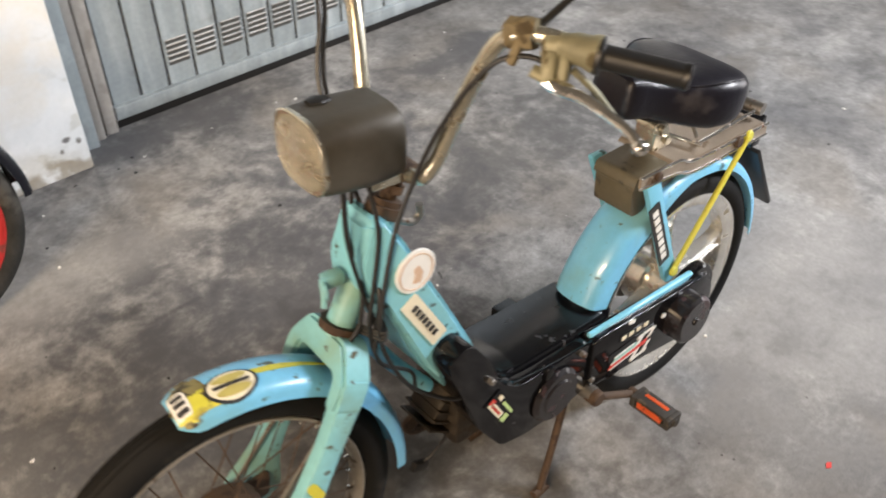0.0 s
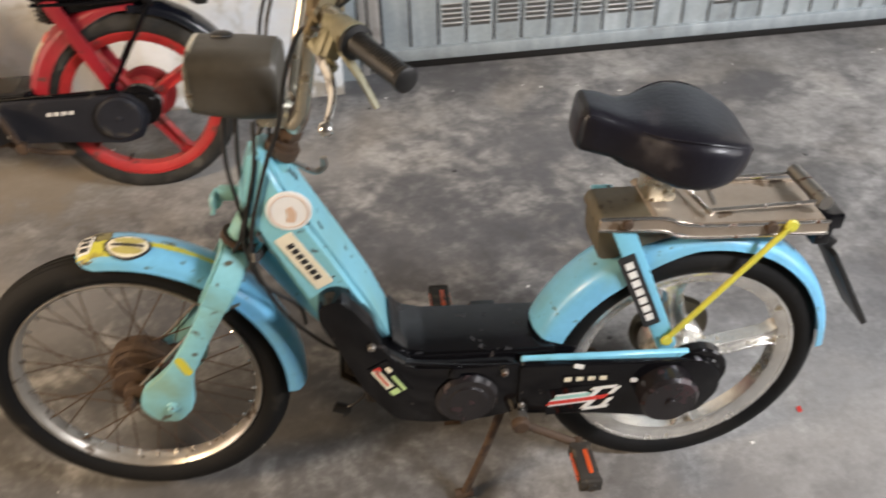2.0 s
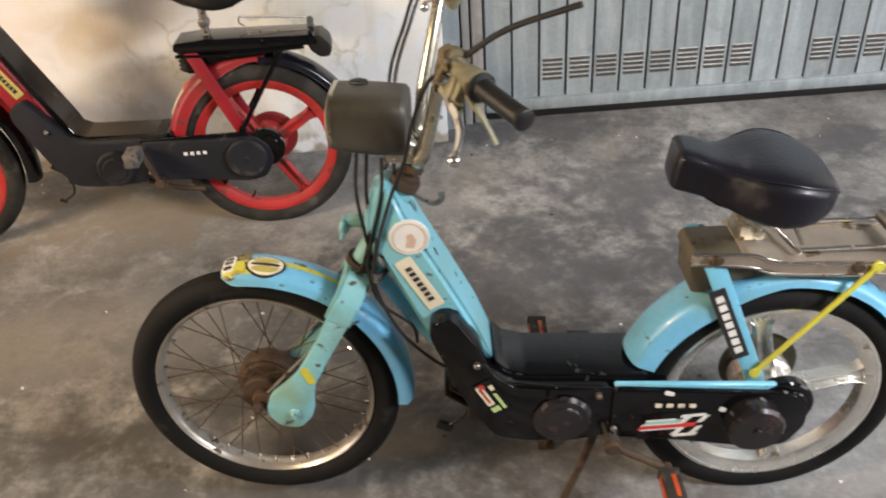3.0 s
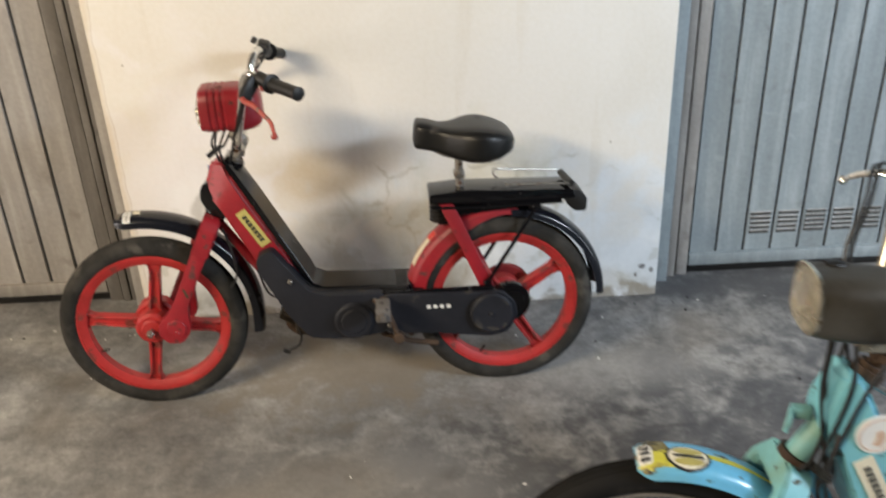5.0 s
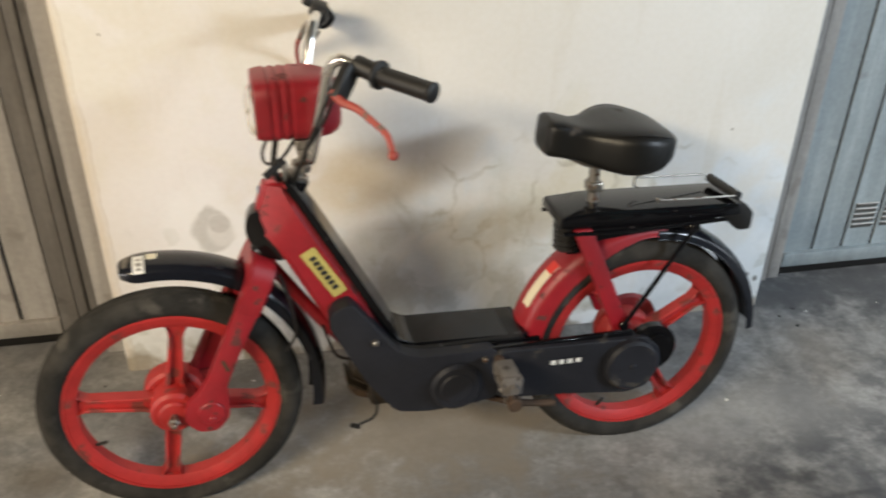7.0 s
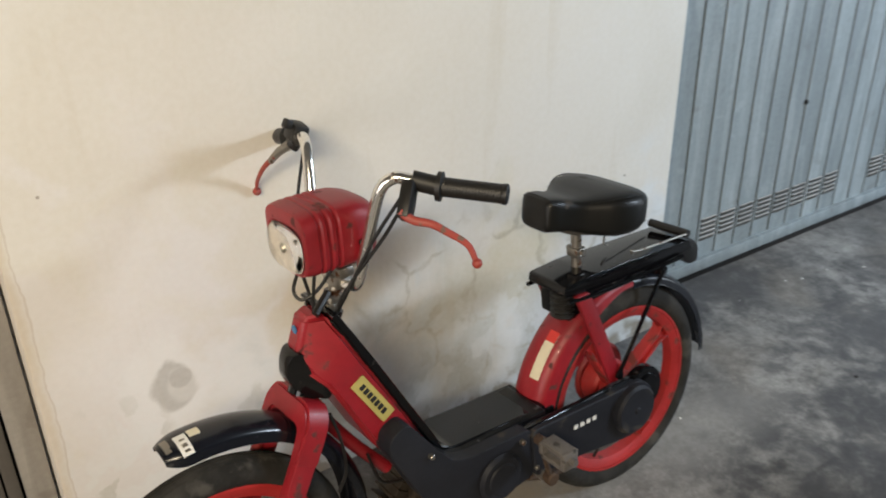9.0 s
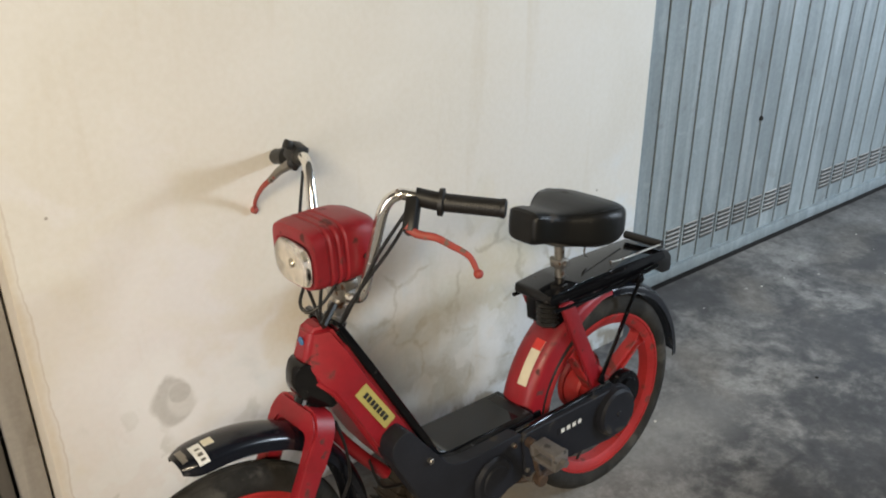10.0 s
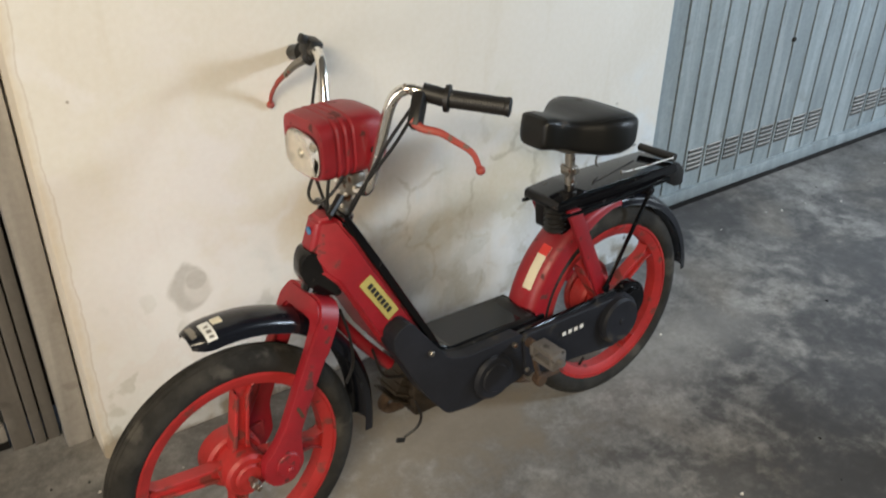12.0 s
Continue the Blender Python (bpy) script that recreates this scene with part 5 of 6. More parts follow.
        for k in (-1, 1):
            line = rail if k < 0 else [(0.93, 0.583), (0.93, 0.585), (1.15, 0.583), (1.15, 0.560), (0.93, 0.560)]
            part("rail", prism(line, k * 0.062 if k < 0 else 0.052, k * 0.068 if k < 0 else 0.058, 0.002, 1), RACK, rack)
            if k > 0:
                continue
            part("rail_edge", joined(tube([(0.767, k * 0.068, 0.598), (0.87, k * 0.068, 0.596), (0.93, k * 0.068, 0.579), (1.155, k * 0.068, 0.577)], 0.0028, 8), tube([(0.767, k * 0.068, 0.577), (0.87, k * 0.068, 0.571), (0.93, k * 0.068, 0.556), (1.157, k * 0.068, 0.554)], 0.0028, 8)), CHROME, rack, "bright chrome bead")
            part("bolt", at(disc(0.009, -0.005, 0.005, 0.002, 10), 0.812, k * 0.070, 0.588), RUSTY, rack)
            part("bolt", at(disc(0.011, -0.005, 0.005, 0.002, 10), 1.055, k * 0.070, 0.571), RUSTY, rack)
        part("spring_clip", joined(tube([(0.955, -0.048, 0.594), (1.14, -0.048, 0.604)], 0.0035, 8), tube([(0.93, 0.042, 0.594), (1.13, 0.042, 0.602)], 0.0035, 8), tube([(0.955, -0.054, 0.591), (0.93, 0.05, 0.593)], 0.004, 8)), CHROME, rack, "chrome luggage clip")
        part("roller", tube([(1.145, -0.056, 0.604), (1.135, 0.046, 0.606)], 0.0125, 16), STEEL, rack, "round grey clip bar")
        part("seat_bracket", joined(tube([(0.872, 0, 0.60), (0.872, 0, 0.675)], 0.0125, 12), prism(rounded([(0.85, 0.596), (0.905, 0.596), (0.895, 0.63), (0.88, 0.655), (0.855, 0.65)], 0.01, 3), -0.022, 0.022, 0.005), tube([(0.868, -0.03, 0.64), (0.868, 0.03, 0.64)], 0.007, 10), tube([(0.888, -0.028, 0.612), (0.888, 0.028, 0.612)], 0.008, 10)), BRASSY, root, "tarnished seat clamp")
        part("seat_adjuster", tube([(0.93, -0.03, 0.655), (0.965, -0.035, 0.598)], 0.004, 8), STEEL, root)
        part("rear_lamp_bracket", joined(box((0.03, 0.10, 0.06), (1.165, 0, 0.545), 0.004), box((0.05, 0.085, 0.03), (1.175, 0, 0.555), 0.005)), BLACK, root)
        part("mud_flap", box((0.012, 0.084, 0.200), (1.262, 0, 0.402), 0.004, (0, -34, 0)), GRIP, root, "black number-plate holder hanging behind the mudguard")
        part("flap_bracket", box((0.05, 0.045, 0.02), (1.192, 0, 0.505), 0.004, (0, 35, 0)), GRIP, root)
    else:
        tray = rounded([(0.795, 0.570), (0.797, 0.594), (0.88, 0.599), (1.19, 0.586), (1.20, 0.560), (1.10, 0.554), (0.90, 0.560)], 0.008, 3)
        rack = part("rack", prism(tray, -0.058, 0.056, 0.006, 3), BLACK, root, "black plastic and steel luggage rack")
        part("tail_lamp", joined(prism(rounded([(1.165, 0.577), (1.208, 0.582), (1.232, 0.556), (1.230, 0.518), (1.20, 0.518), (1.175, 0.540)], 0.008, 3), -0.052, 0.050, 0.006, 3), box((0.012, 0.08, 0.024), (1.228, 0, 0.536), 0.003)), GRIP, root, "black tail lamp housing")
        part("roller", tube([(1.185, -0.056, 0.601), (1.178, 0.05, 0.601)], 0.0100, 14), GRIP, rack, "dark round clip bar")
        part("spring_clip", joined(tube([(1.18, -0.055, 0.602), (1.03, -0.05, 0.606), (1.008, -0.046, 0.610), (1.012, -0.045, 0.60)], 0.0025, 8), tube([(1.17, 0.06, 0.606), (1.01, 0.022, 0.630), (0.985, 0.012, 0.636), (0.98, 0.01, 0.62), (0.992, 0.012, 0.61)], 0.0025, 8)), STEEL, rack, "bent wire luggage clip")
        part("side_rail", joined(*[tube([(0.80, k * 0.064, 0.560), (0.95, k * 0.066, 0.553), (1.16, k * 0.064, 0.555)], 0.005, 8) for k in (-1, 1)]), BLACK, rack)
        part("bellows", joined(*[at(sweep_arc([(-0.006, 0.02), (0, 0.027), (0.006, 0.02), (0.006, 0.001), (-0.006, 0.001)], steps=20), 0.822, -0.022, 0.560 - 0.012 * i, 90, 0, 0) for i in range(5)]), GRIP, root)
        part("tool_box", prism(rounded([(0.815, 0.572), (0.90, 0.566), (1.08, 0.56), (1.06, 0.537), (0.89, 0.525), (0.84, 0.50), (0.818, 0.50)], 0.008, 3), -0.040, 0.040, 0.006), BLACK, root)
        part("seat_bracket", joined(tube([(0.885, 0, 0.59), (0.885, 0, 0.68)], 0.0115, 12), tube([(0.885, -0.025, 0.635), (0.885, 0.025, 0.635)], 0.0065, 10), box((0.03, 0.035, 0.022), (0.885, 0, 0.633), 0.005)), STEEL, root, "worn steel seat post and clamp")
        part("stay_bracket", joined(box((0.03, 0.13, 0.02), (1.085, 0, 0.545), 0.004)), BLACK, root)
    saddle(root, SEAT if blue else SEAT_DULL, -4 if blue else 0, BLACK if blue else STEEL, (-0.026, -0.020, -0.003) if blue else (0.022, 0, 0.004), 0.94 if blue else 0.95, 6.0, 0.0, 0.98 if blue else 1.0)

    # handlebar, lamp, cables
    hb = handlebar(root, s, BRASSY if blue else CHROME, CHROME if blue else LEVER_RED, blue, (0.001, 0.332, 0.225) if blue else (-0.068, 0.250, 0.183), TARNISH if blue else GRIP)
    if blue:
        shell = [(0.291, 0.040, 0.852, 0.777, 0), (0.289, 0.049, 0.861, 0.770, 0), (0.282, 0.054, 0.867, 0.766, 0), (0.24, 0.057, 0.869, 0.765, 0), (0.20, 0.058, 0.869, 0.769, 0), (0.176, 0.058, 0.868, 0.773, 0), (0.170, 0.058, 0.868, 0.775, 0),
                 (0.171, 0.053, 0.862, 0.776, 0), (0.195, 0.03, 0.845, 0.795, 0), (0.2, 0.008, 0.825, 0.815, 0)]
        lamp = part("headlight", loft(shell, 36, 3.5), LAMP_GREY, root, "grubby grey-green headlight shell", s)
        part("rim", loft([(0.1745, 0.0592, 0.8695, 0.7735, 0), (0.168, 0.0597, 0.870, 0.773, 0), (0.1668, 0.058, 0.868, 0.775, 0), (0.168, 0.0555, 0.8655, 0.777, 0)], 32, 3.0), BRASSY, lamp, "", s)
        part("reflector", loft([(0.1700, 0.0545, 0.8645, 0.7785, 0), (0.180, 0.045, 0.856, 0.782, 0), (0.189, 0.028, 0.842, 0.798, 0), (0.192, 0.008, 0.824, 0.816, 0)], 28, 2.6), REFLECT, lamp, "", s)
        lens = loft([(0.1690, 0.0553, 0.8653, 0.7775, 0), (0.163, 0.048, 0.858, 0.780, 0), (0.159, 0.03, 0.843, 0.796, 0), (0.1578, 0.01, 0.826, 0.813, 0)], 28, 2.8)
        part("lens", lens, GLASS, lamp, "ribbed clear headlight glass", s).visible_shadow = False
        part("bulb", at(joined(sweep_arc([(-0.009 * math.cos(math.pi * k / 8), 1e-4 + 0.009 * math.sin(math.pi * k / 8)) for k in range(9)], steps=14)), 0.180, 0, 0.82), BRASSY, lamp, "", s)
        part("switch", loft([(0.222, 0.008, 0.873, 0.867, 0.02), (0.208, 0.013, 0.875, 0.867, 0.02), (0.195, 0.008, 0.873, 0.867, 0.02)], 14, 2.5), GRIP, lamp, "", s)
        part("lamp_bracket", joined(box((0.05, 0.05, 0.03), (0.275, 0, 0.762), 0.006), tube([(0.285, 0, 0.77), (0.30, 0, 0.76)], 0.016, 10)), BRASSY, root, "", s)
        part("bag_hook", tube([(0.295, 0, 0.682), (0.312, -0.002, 0.672), (0.33, -0.003, 0.664), (0.343, -0.003, 0.672), (0.342, -0.003, 0.688)], 0.0055, 8), STEEL, root, "dull steel bag hook")
        part("cable_stop", joined(box((0.03, 0.02, 0.02), (0.195, -0.006, 0.63), 0.004), at(disc(0.016, -0.004, 0.004, 0.002, 14), 0.178, -0.012, 0.622, 0, 0, 70), tube([(0.18, -0.01, 0.64), (0.172, -0.02, 0.60)], 0.004, 6)), TEAL, root, "small blue bracket on the head tube", s)
        runs = [[steer(0.030, -0.205, 0.256), steer(0.050, -0.180, 0.264), steer(0.066, -0.150, 0.248), steer(0.064, -0.120, 0.205), steer(0.050, -0.088, 0.140), steer(0.030, -0.062, 0.070), (0.258, -0.054, 0.700), (0.232, -0.06, 0.60), (0.23, -0.062, 0.53), (0.27, -0.07, 0.44), (0.33, -0.085, 0.385), (0.365, -0.095, 0.373)],
                [(0.205, -0.02, 0.768), (0.202, -0.03, 0.70), (0.215, -0.04, 0.62), (0.228, -0.05, 0.56), (0.222, -0.055, 0.52)],
                [(0.22, 0.0, 0.765), (0.217, -0.01, 0.69), (0.222, -0.03, 0.63), (0.21, -0.04, 0.57), (0.195, -0.035, 0.54)],
                [(0.245, -0.02, 0.76), (0.243, -0.04, 0.70), (0.225, -0.05, 0.62), (0.218, -0.05, 0.56), (0.235, -0.05, 0.49), (0.29, -0.05, 0.44), (0.30, -0.05, 0.40)],
                [steer(0.075, 0.195, 0.262), steer(0.100, 0.160, 0.252), steer(0.098, 0.125, 0.205), steer(0.088, 0.10, 0.13), steer(0.05, 0.06, 0.05), (0.262, 0.02, 0.70), (0.235, -0.05, 0.62), (0.226, -0.052, 0.55)],
                [steer(0.065, 0.185, 0.272), steer(0.090, 0.165, 0.262), steer(0.090, 0.128, 0.212), steer(0.078, 0.10, 0.13), steer(0.04, 0.05, 0.05), (0.245, 0.02, 0.71)]]
        runs.append([(0.40, -0.02, 0.235), (0.395, -0.015, 0.19), (0.375, -0.005, 0.155), (0.358, 0.0, 0.142)])
        part("cable_end", box((0.034, 0.014, 0.020), (0.352, 0.0, 0.140), 0.004, (0, 25, 0)), GRIP, root, "black rubber cable end")
        part("choke_lever", tube([steer(0.008, -0.218, 0.268), steer(-0.022, -0.236, 0.254), steer(-0.052, -0.252, 0.236)], (0.0070, 0.0045), 8, flat=0.6), TARNISH, hb, "", s)
        part("mirror_stalk", tube([steer(0.034, -0.165, 0.285), steer(0.0, -0.19, 0.36), steer(-0.06, -0.23, 0.44)], 0.0045, 8), GRIP, hb, "thin black mirror stalk", s)
        part("cable_tie", joined(*[tube([(0.212, -0.03, 0.547 + 0.006 * i), (0.232, -0.066, 0.545 + 0.006 * i), (0.25, -0.03, 0.545 + 0.006 * i)], 0.0028, 6) for i in range(3)]), GRIP, root, "coil of black cable ties")
    else:
        shell = [(0.374, 0.026, 0.878, 0.826, 0), (0.371, 0.041, 0.892, 0.814, 0), (0.363, 0.052, 0.902, 0.806, 0), (0.350, 0.060, 0.909, 0.801, 0), (0.328, 0.0665, 0.915, 0.798, 0), (0.290, 0.070, 0.917, 0.799, 0)]
        x = 0.287
        for i in range(3):
            shell += [(x, 0.070, 0.917, 0.799, 0), (x - 0.003, 0.0665, 0.9145, 0.801, 0), (x - 0.007, 0.0665, 0.9145, 0.801, 0), (x - 0.010, 0.070, 0.917, 0.800, 0)]
            x -= 0.0165
        shell += [(0.228, 0.069, 0.915, 0.802, 0), (0.221, 0.068, 0.913, 0.804, 0), (0.2195, 0.064, 0.905, 0.803, 0), (0.2195, 0.058, 0.890, 0.8045, 0), (0.235, 0.04, 0.875, 0.82, 0), (0.245, 0.01, 0.85, 0.84, 0)]
        lamp = part("headlight", loft(shell, 32, 4.0), RED, root, "red headlight shell with grooves", s)
        part("reflector", loft([(0.2190, 0.0565, 0.8885, 0.806, 0), (0.226, 0.046, 0.880, 0.815, 0), (0.233, 0.028, 0.866, 0.829, 0), (0.238, 0.008, 0.851, 0.843, 0)], 28, 2.8), SILVER, lamp, "", s)
        part("lens", loft([(0.2185, 0.0572, 0.8893, 0.8052, 0), (0.211, 0.051, 0.883, 0.812, 0), (0.2065, 0.035, 0.868, 0.826, 0), (0.205, 0.014, 0.853, 0.841, 0)], 28, 3.0), CLEAR, lamp, "clear headlight glass", s).visible_shadow = False
        part("bulb", at(joined(sweep_arc([(-0.009 * math.cos(math.pi * k / 8), 1e-4 + 0.009 * math.sin(math.pi * k / 8)) for k in range(9)], steps=14)), 0.222, 0, 0.847), BRASSY, lamp, "", s)
        part("screw", joined(at(disc(0.007, -0.074, -0.066, 0.002, 12), 0.325, 0, 0.845)), GRIP, lamp, "", s)
        part("lamp_bracket", joined(box((0.03, 0.1, 0.02), (0.30, 0, 0.79), 0.004), tube([(0.295, 0, 0.79), (0.31, 0, 0.765)], 0.014, 10)), STEEL, root, "", s)
        runs = [[steer(0.03, -0.160, 0.24), (0.340, -0.120, 0.865), (0.31, -0.08, 0.80), (0.285, -0.045, 0.74), (0.268, -0.04, 0.70)],
                [steer(0.03, -0.150, 0.25), (0.330, -0.105, 0.86), (0.30, -0.07, 0.78), (0.275, -0.03, 0.70)],
                [steer(0.03, 0.185, 0.25), (0.31, 0.125, 0.87), (0.27, 0.07, 0.80), (0.25, 0.0, 0.75), (0.255, -0.01, 0.70)],
                [(0.245, 0.01, 0.80), (0.228, 0.012, 0.76), (0.235, 0.0, 0.742), (0.262, -0.01, 0.755), (0.29, -0.03, 0.80)],
                [(0.252, -0.03, 0.802), (0.243, -0.03, 0.75), (0.252, -0.02, 0.70)],
                [(0.235, -0.05, 0.535), (0.25, -0.05, 0.47), (0.255, -0.045, 0.40), (0.235, -0.045, 0.36)],
                [(0.40, -0.04, 0.235), (0.41, -0.045, 0.19), (0.40, -0.04, 0.16), (0.372, -0.03, 0.14)],
                [(0.31, -0.03, 0.40), (0.33, -0.03, 0.33), (0.36, -0.03, 0.31), (0.40, -0.03, 0.30)]]
        part("cable_end", box((0.022, 0.008, 0.01), (0.362, -0.03, 0.137), 0.002, (0, 25, 0)), GRIP, root)
        part("turn_knob", tube([(0.262, -0.045, 0.765), (0.225, -0.06, 0.742)], 0.007, 8), GRIP, root, "", s)
    for line in runs:
        part("cable", tube(line, 0.0032, 8, 7), GRIP, root, "thin black control cable")

    # pedals, stand
    if blue:
        pedal(root, 0.772, -0.185, 0.152, -0.122, 0.664, 0.203, True, -1)
        pedal(root, 0.556, 0.178, 0.234, 0.118, 0.664, 0.203, True, 1)
        for k in (-1, 1):
            part("stand_leg", joined(tube([(0.645, k * 0.075, 0.215), (0.612, k * 0.085, 0.09), (0.580, k * 0.092, -0.016)], 0.0105, 10, flat=0.7), tube([(0.596, k * 0.092, -0.016), (0.562, k * 0.094, -0.020)], 0.0105, 8)), RUSTY, root, "rusty centre stand leg")
    else:
        pedal(root, 0.652, -0.188, 0.325, -0.122, 0.69, 0.205, False, -1)
        pedal(root, 0.728, 0.185, 0.088, 0.118, 0.69, 0.205, False, 1)
        part("stand_leg", tube([(0.64, -0.06, 0.19), (0.72, -0.07, 0.165), (0.80, -0.07, 0.15)], 0.008, 8), RUSTY, root, "folded rusty stand leg")
    part("bottom_bracket", tube([(0.664 if blue else 0.69, -0.12, 0.204), (0.664 if blue else 0.69, 0.12, 0.204)], 0.016, 14), STEEL, root)

    # stickers and plates on the near side
    if blue:
        sticker("name_plate", root, 0.3055, -0.0605, 0.5375, 0.115, 0.031, 58.5, CREAM, "cream plate with dark letter bars", None, word_blocks(7, 0.084, 0.011, INK))
        circle = part("round_sticker", at(disc(0.034, -0.0625, -0.0585, 0.0006, 36), 0.2885, 0, 0.632), WHITE, root, "white round sticker with faded print")
        part("mark", joined(at(sweep_arc([(-0.0636, 0.0275), (-0.0636, 0.0285), (-0.0620, 0.0285), (-0.0620, 0.0275)], steps=36), 0.2885, 0, 0.632)), SKIN_TINT, circle)
        part("mark", prism(rounded([(0.282, 0.614), (0.296, 0.612), (0.300, 0.628), (0.292, 0.642), (0.284, 0.636), (0.287, 0.625)], 0.003, 2), -0.0634, -0.0620), SKIN_TINT, circle)
        sticker("strut_label", root, 0.856, -0.0670, 0.447, 0.168, 0.030, 64.5, INK, "black strip with white letter bars", None, word_blocks(7, 0.146, 0.014, WHITE, 0.32))
        sticker("word_bars", root, 0.7735, -0.1085, 0.292, 0.086, 0.016, 1.0, BLACK, "four pale letter bars", None, word_blocks(4, 0.084, 0.009, CREAM, 0.42), 0.0008)
        bars = [(-0.018, 0.010, 0.062, 0.008, PRINT_TEAL, 0.9), (-0.020, 0.0155, 0.055, 0.0025, WHITE, 0.9), (-0.008, -0.001, 0.104, 0.009, PRINT_RED, 0.9), (-0.022, 0.0045, 0.070, 0.0024, WHITE, 0.9), (-0.022, -0.0075, 0.074, 0.0024, WHITE, 0.9)]
        bars += [(0.039, 0.022, 0.044, 0.006, WHITE, 0.9), (0.024, 0.012, 0.012, 0.016, WHITE, 0.9), (0.058, 0.012, 0.010, 0.016, WHITE, 0.9), (0.026, -0.026, 0.044, 0.006, WHITE, 0.9), (0.012, -0.015, 0.012, 0.018, WHITE, 0.9), (0.045, -0.015, 0.010, 0.018, WHITE, 0.9)]
        sticker("racing_sticker", root, 0.773, -0.1085, 0.242, 0.130, 0.062, -5, BLACK, "white red and teal sticker bars", None, bars, 0.0006)
        sticker("cover_sticker", root, 0.435, -0.1035, 0.309, 0.088, 0.040, 58, BLACK, "cream red and green sticker bars", None,
                [(-0.012, -0.008, 0.05, 0.013, CREAM), (-0.012, -0.008, 0.038, 0.005, PRINT_RED), (0.012, 0.01, 0.04, 0.006, PRINT_GREEN), (-0.024, 0.012, 0.012, 0.008, CREAM), (0.026, -0.006, 0.012, 0.016, PRINT_GREEN), (-0.034, -0.004, 0.01, 0.012, PRINT_RED)], 0.0006)
        for sx, sz, sw in ((0.758, 0.322, 0.018), (0.862, 0.281, 0.013)):
            sticker("paint_chip", root, sx, -0.1085, sz, sw, 0.009, 15, WHITE, "small white scrap of tape")
        rng = random.Random(4)

        def on_fender(name, a, y, ra, ry, lift, material, parent, label="", rough=0.0, power=2.0):
            """A thin patch with a rounded or ragged outline lying on the front mudguard; a: its angle, y: across."""
            bm = bmesh.new()
            wob = [1 + rough * rng.uniform(-1, 1) for k in range(28)]
            rings = []
            for top in (1, 0):
                for f in ((0.0, 0.4, 0.75, 1.0) if top else (1.0, 0.0)):
                    ring = []
                    for k in range(28):
                        w = 2 * math.pi * k / 28
                        cw, sw = math.cos(w), math.sin(w)
                        aa = radians(a + ra * wob[k] * (f or 1e-3) * math.copysign(abs(cw) ** (2 / power), cw))
                        yy = y + ry * wob[k] * (f or 1e-3) * math.copysign(abs(sw) ** (2 / power), sw)
                        yy = max(-0.0395, min(0.0395, yy))
                        tip = max(0.0, (math.degrees(aa) - 93) / 7) ** 2
                        half = 0.041 * (1 - 0.35 * tip)
                        drop = 0.010 * max(0.0, min(1.0, (math.degrees(aa) - 50) / 45))
                        sh, cr = 0.277 - drop + 0.002 * tip, 0.2965 - drop - 0.006 * tip
                        r = sh + (cr - sh) * math.sqrt(max(0.0, 1 - (yy / half) ** 2)) + (lift if top else lift - 0.0012)
                        ring.append(bm.verts.new((r * math.cos(aa), yy, r * math.sin(aa))))
                    rings.append(ring)
            for p, q in zip(rings, rings[1:]):
                for k in range(28):
                    bm.faces.new((p[k], p[(k + 1) % 28], q[(k + 1) % 28], q[k]))
            return part(name, bm, material, parent, label, front)

        on_fender("grime_patch", 94.0, -0.002, 6.0, 0.036, 0.0007, GRIME, ff, "olive grime and worn paint at the tip", 0.25)
        on_fender("paint_patch", 95.0, -0.022, 4.6, 0.016, 0.0012, YELLOW, ff, "patch of yellow and green paint at the tip", 0.12)
        on_fender("paint_stripe", 73.0, -0.006, 20.0, 0.0045, 0.0012, YELLOW, ff, "streak of yellow paint", 0.15)
        on_fender("paint_stripe", 88.5, -0.031, 6.0, 0.004, 0.0012, YELLOW, ff, "streak of yellow paint", 0.15)
        oval = on_fender("fender_sticker", 83.5, -0.016, 7.2, 0.0235, 0.0022, INK, ff, "oval sticker with a black rim and yellow bars")
        on_fender("print_field", 83.5, -0.016, 6.3, 0.0205, 0.0029, CREAM, oval)
        on_fender("mark", 83.5, -0.006, 4.6, 0.0065, 0.0035, GOLD, oval)
        on_fender("mark", 83.5, -0.026, 4.6, 0.0065, 0.0035, GOLD, oval)
        on_fender("mark", 83.5, -0.016, 5.0, 0.0026, 0.0038, INK, oval, "", 0.0, 6.0)
        tip_st = on_fender("fender_sticker", 97.0, -0.010, 2.4, 0.019, 0.0022, WHITE, ff, "small white sticker with dark bars", 0.05, 6.0)
        for yy in (-0.022, -0.010, 0.001):
            on_fender("mark", 97.0, yy, 1.6, 0.0036, 0.0030, INK, tip_st, "", 0.0, 6.0)
        for sx, sz, tl, ln in ((0.372, 0.475, 60, 0.012), (0.347, 0.503, -40, 0.010), (0.333, 0.604, 68, 0.016)):
            sticker("paint_chip", root, sx, -0.0602, sz, ln, 0.0020, tl, INK, "dark chip in the paint", None, (), 0.0007, 0.001)
        sticker("paint_patch", root, steer(0, 0, -0.40).x, -0.0765, steer(0, 0, -0.40).z, 0.04, 0.016, 64, YELLOW, "patch of yellow paint on the fork", s, (), 0.0008, 0.009)
    else:
        sticker("name_plate", root, 0.3185, -0.0605, 0.5350, 0.115, 0.031, 59.5, GOLD, "yellow plate with dark letter bars", None, word_blocks(7, 0.088, 0.012, INK, 0.3))
        sticker("word_bars", root, 0.805, -0.1085, 0.285, 0.085, 0.018, 1.5, GREY, "four white letter bars", None, word_blocks(4, 0.074, 0.010, WHITE, 0.42), 0.0008)
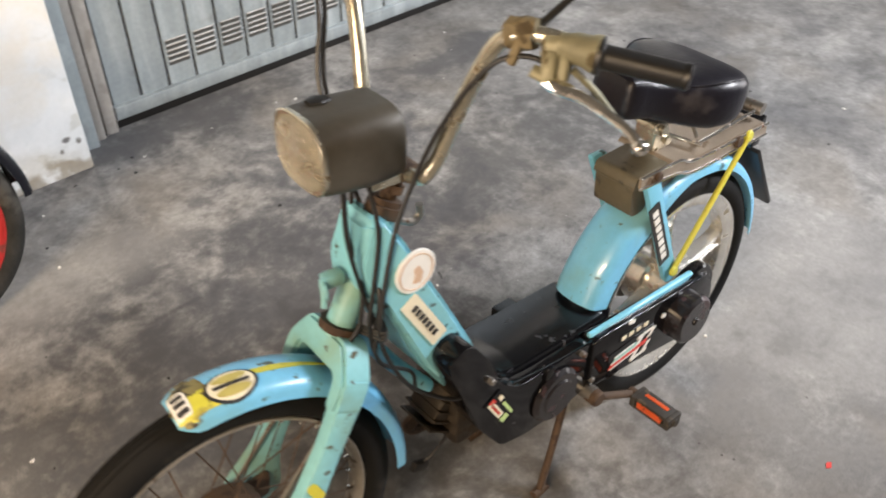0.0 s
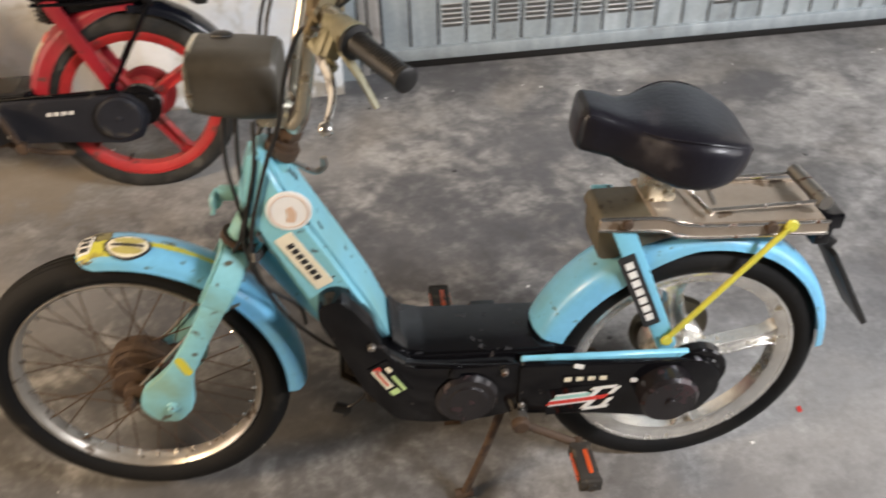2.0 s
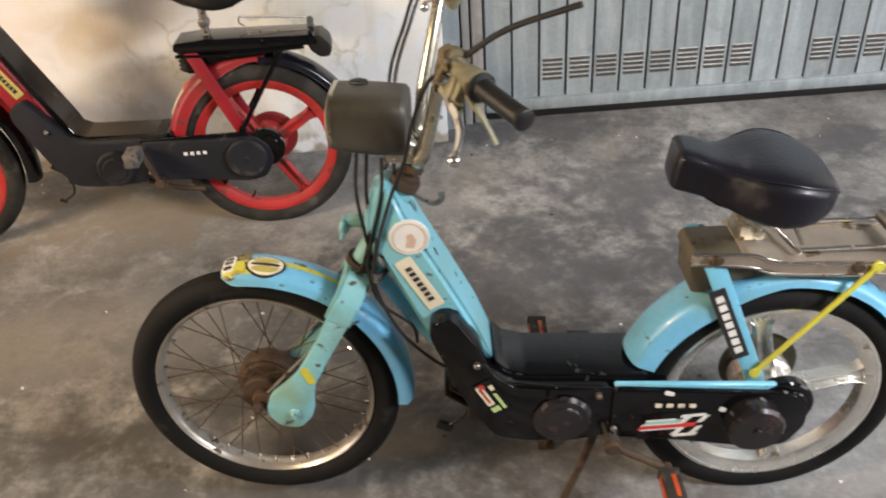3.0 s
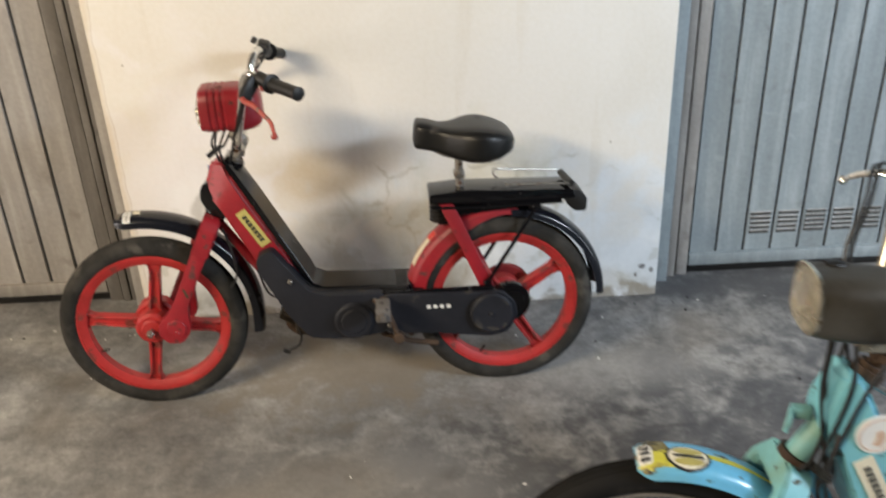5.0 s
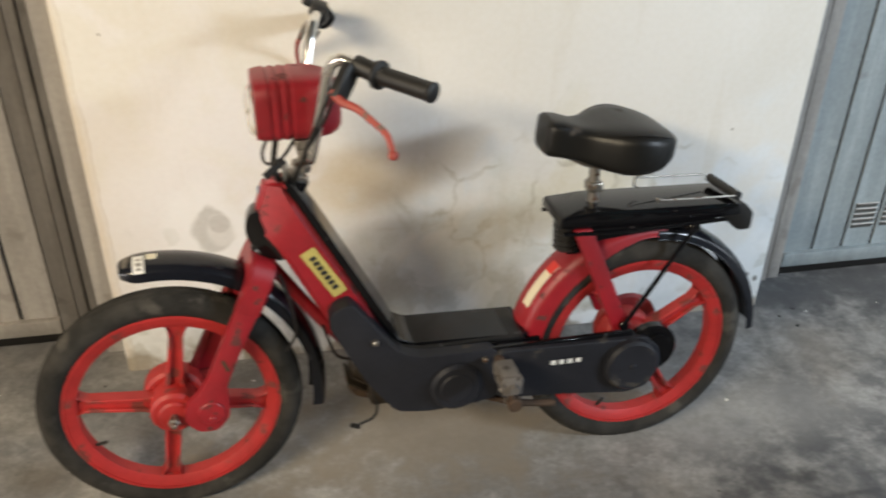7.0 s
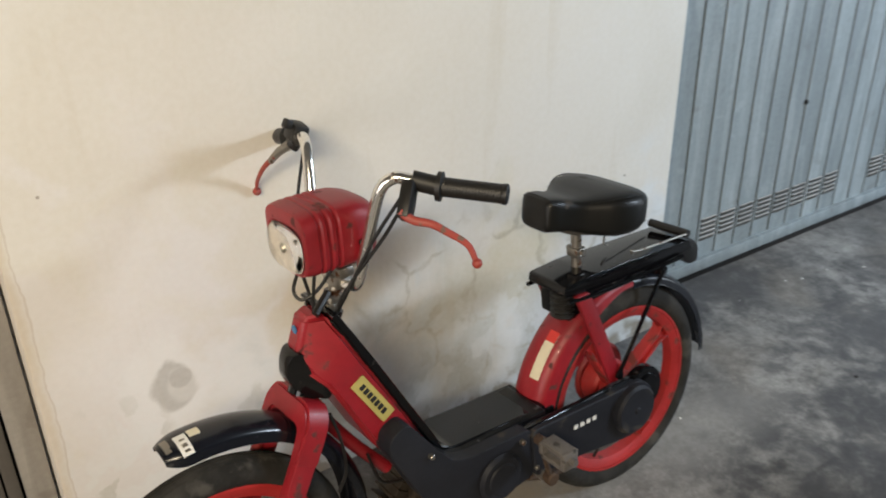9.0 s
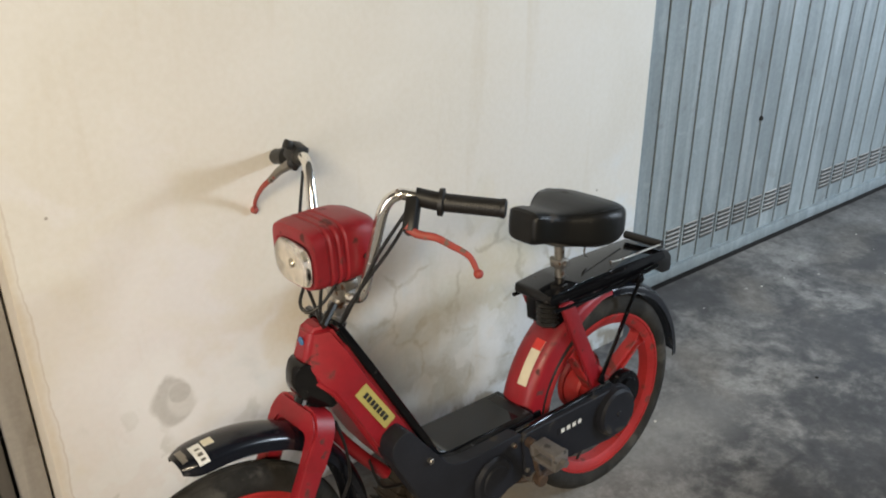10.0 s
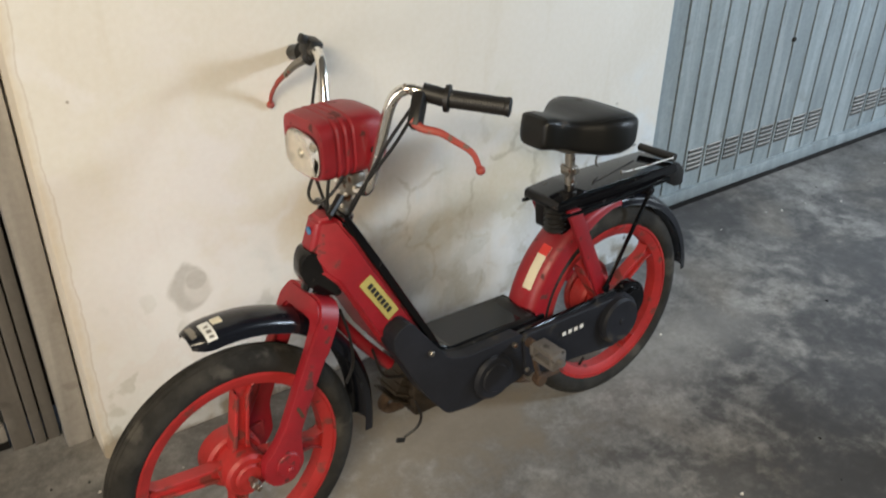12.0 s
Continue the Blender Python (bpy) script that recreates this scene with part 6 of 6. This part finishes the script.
        pr = [(y, 0.275 + 0.023 * math.sqrt(1 - (y / 0.048) ** 2) + 0.0016) for y in (-0.027, -0.019, -0.011, -0.003)]
        pr += [(y, r - 0.0014) for y, r in pr[::-1]]
        st = part("fender_sticker", sweep_arc(pr, 133, 155, 12), CREAM, root, "long cream sticker on the red mudguard", rear)
        part("mark", sweep_arc([(y, r + 0.0008) for y, r in pr], 133, 138, 4), PRINT_RED, st, "", rear)
        pr = [(y, 0.313 + 0.0195 * math.sqrt(1 - (y / 0.041) ** 2) + 0.0016) for y in (-0.040, -0.035, -0.026, -0.014, 0.0)]
        pr += [(y, r - 0.0014) for y, r in pr[::-1]]
        st = part("fender_sticker", sweep_arc(pr, 91.5, 95, 4), WHITE, ff, "white sticker strip with dark bars", front)
        for y0, y1 in ((-0.037, -0.034), (-0.029, -0.023), (-0.016, -0.012)):
            mk = [(y, 0.313 + 0.0195 * math.sqrt(1 - (y / 0.041) ** 2) + 0.0024) for y in (y0, y1)]
            part("mark", sweep_arc(mk + [(y, r - 0.001) for y, r in mk[::-1]], 92.4, 93.9, 3), STEEL, st, "", front)
        sticker("paint_scrape", root, steer(0.004, 0, -0.375).x, -0.0768, steer(0.004, 0, -0.375).z, 0.030, 0.007, 70, RUSTY, "bare scrape in the red fork paint", s, (), 0.0006, 0.003)
        pr = [(y, 0.313 + 0.0195 * math.sqrt(1 - (y / 0.041) ** 2) + 0.0016) for y in (-0.014, -0.006, 0.003)]
        pr += [(y, r - 0.0014) for y, r in pr[::-1]]
        part("tape_scrap", sweep_arc(pr, 87.5, 90.8, 4), CREAM, ff, "torn bit of pale tape", front)
        pr = [(y, 0.313 + 0.017 * math.sqrt(1 - (y / 0.034) ** 2) + 0.0008) for y in (-0.022, -0.012, 0.0, 0.012)]
        pr += [(y, r - 0.0016) for y, r in pr[::-1]]
        part("paint_patch", sweep_arc(pr, 96.0, 98.6, 6), STEEL, ff, "bare scraped metal at the tip", front)
    return root


BLUE_AT = Matrix.Translation((-0.4437, -1.5224, 0.0605)) @ Euler((radians(-2.0), radians(3.6), radians(-1.8))).to_matrix().to_4x4()
RED_AT = Matrix.Translation((-1.562, -0.444, 0.0)) @ Euler((radians(-4.7), 0.0, radians(2.5))).to_matrix().to_4x4()
moped("blue").matrix_world = BLUE_AT
moped("red").matrix_world = RED_AT


# ---- bits lying about ----
def floor_grit():
    """Flakes of plaster, grit and paint swept about the concrete."""
    rng = random.Random(11)
    out = {}
    for k in range(110):
        x, y = rng.uniform(-2.2, 2.2), rng.uniform(-2.6, -0.03)
        if k < 36:
            y = -abs(rng.gauss(0, 0.12)) - 0.01
        r, kind = rng.uniform(0.002, 0.0055), rng.choice(("pale", "dark"))
        bm = out.setdefault(kind, bmesh.new())
        turn, n = rng.uniform(0, 6.28), rng.choice((4, 5, 6))
        rim = [(x + r * rng.uniform(0.6, 1.3) * math.cos(turn + 6.283 * i / n), y + r * rng.uniform(0.6, 1.3) * math.sin(turn + 6.283 * i / n)) for i in range(n)]
        lo = [bm.verts.new((px, py, -0.001)) for px, py in rim]
        hi = [bm.verts.new((px * 0.9 + x * 0.1, py * 0.9 + y * 0.1, r * 0.5)) for px, py in rim]
        bm.faces.new(hi)
        for i in range(n):
            bm.faces.new((lo[i], lo[(i + 1) % n], hi[(i + 1) % n], hi[i]))
    tagged(new("plaster_crumbs", finish("plaster_crumbs", out["pale"], WHITE)), "pale crumbs of plaster strewn on the concrete floor", "debris", kind="stuff")
    tagged(new("dark_grit", finish("dark_grit", out["dark"], GRIP)), "dark grit strewn on the concrete floor", "debris", kind="stuff")


floor_grit()
for px, py, tn in ((0.603, -1.982, 20), (0.863, -1.54, 70)):
    scrap = new("paint_flake", finish("paint_flake", prism(rounded([(-0.009, -0.004), (0.006, -0.006), (0.010, 0.003), (-0.004, 0.006)], 0.002, 2), 0.0, 0.0016), PRINT_RED))
    tagged(scrap, "small red flake lying on the concrete floor", "flake", "red flakes")
    scrap.matrix_world = pose(px, py, 0.0, 90, 0, tn)
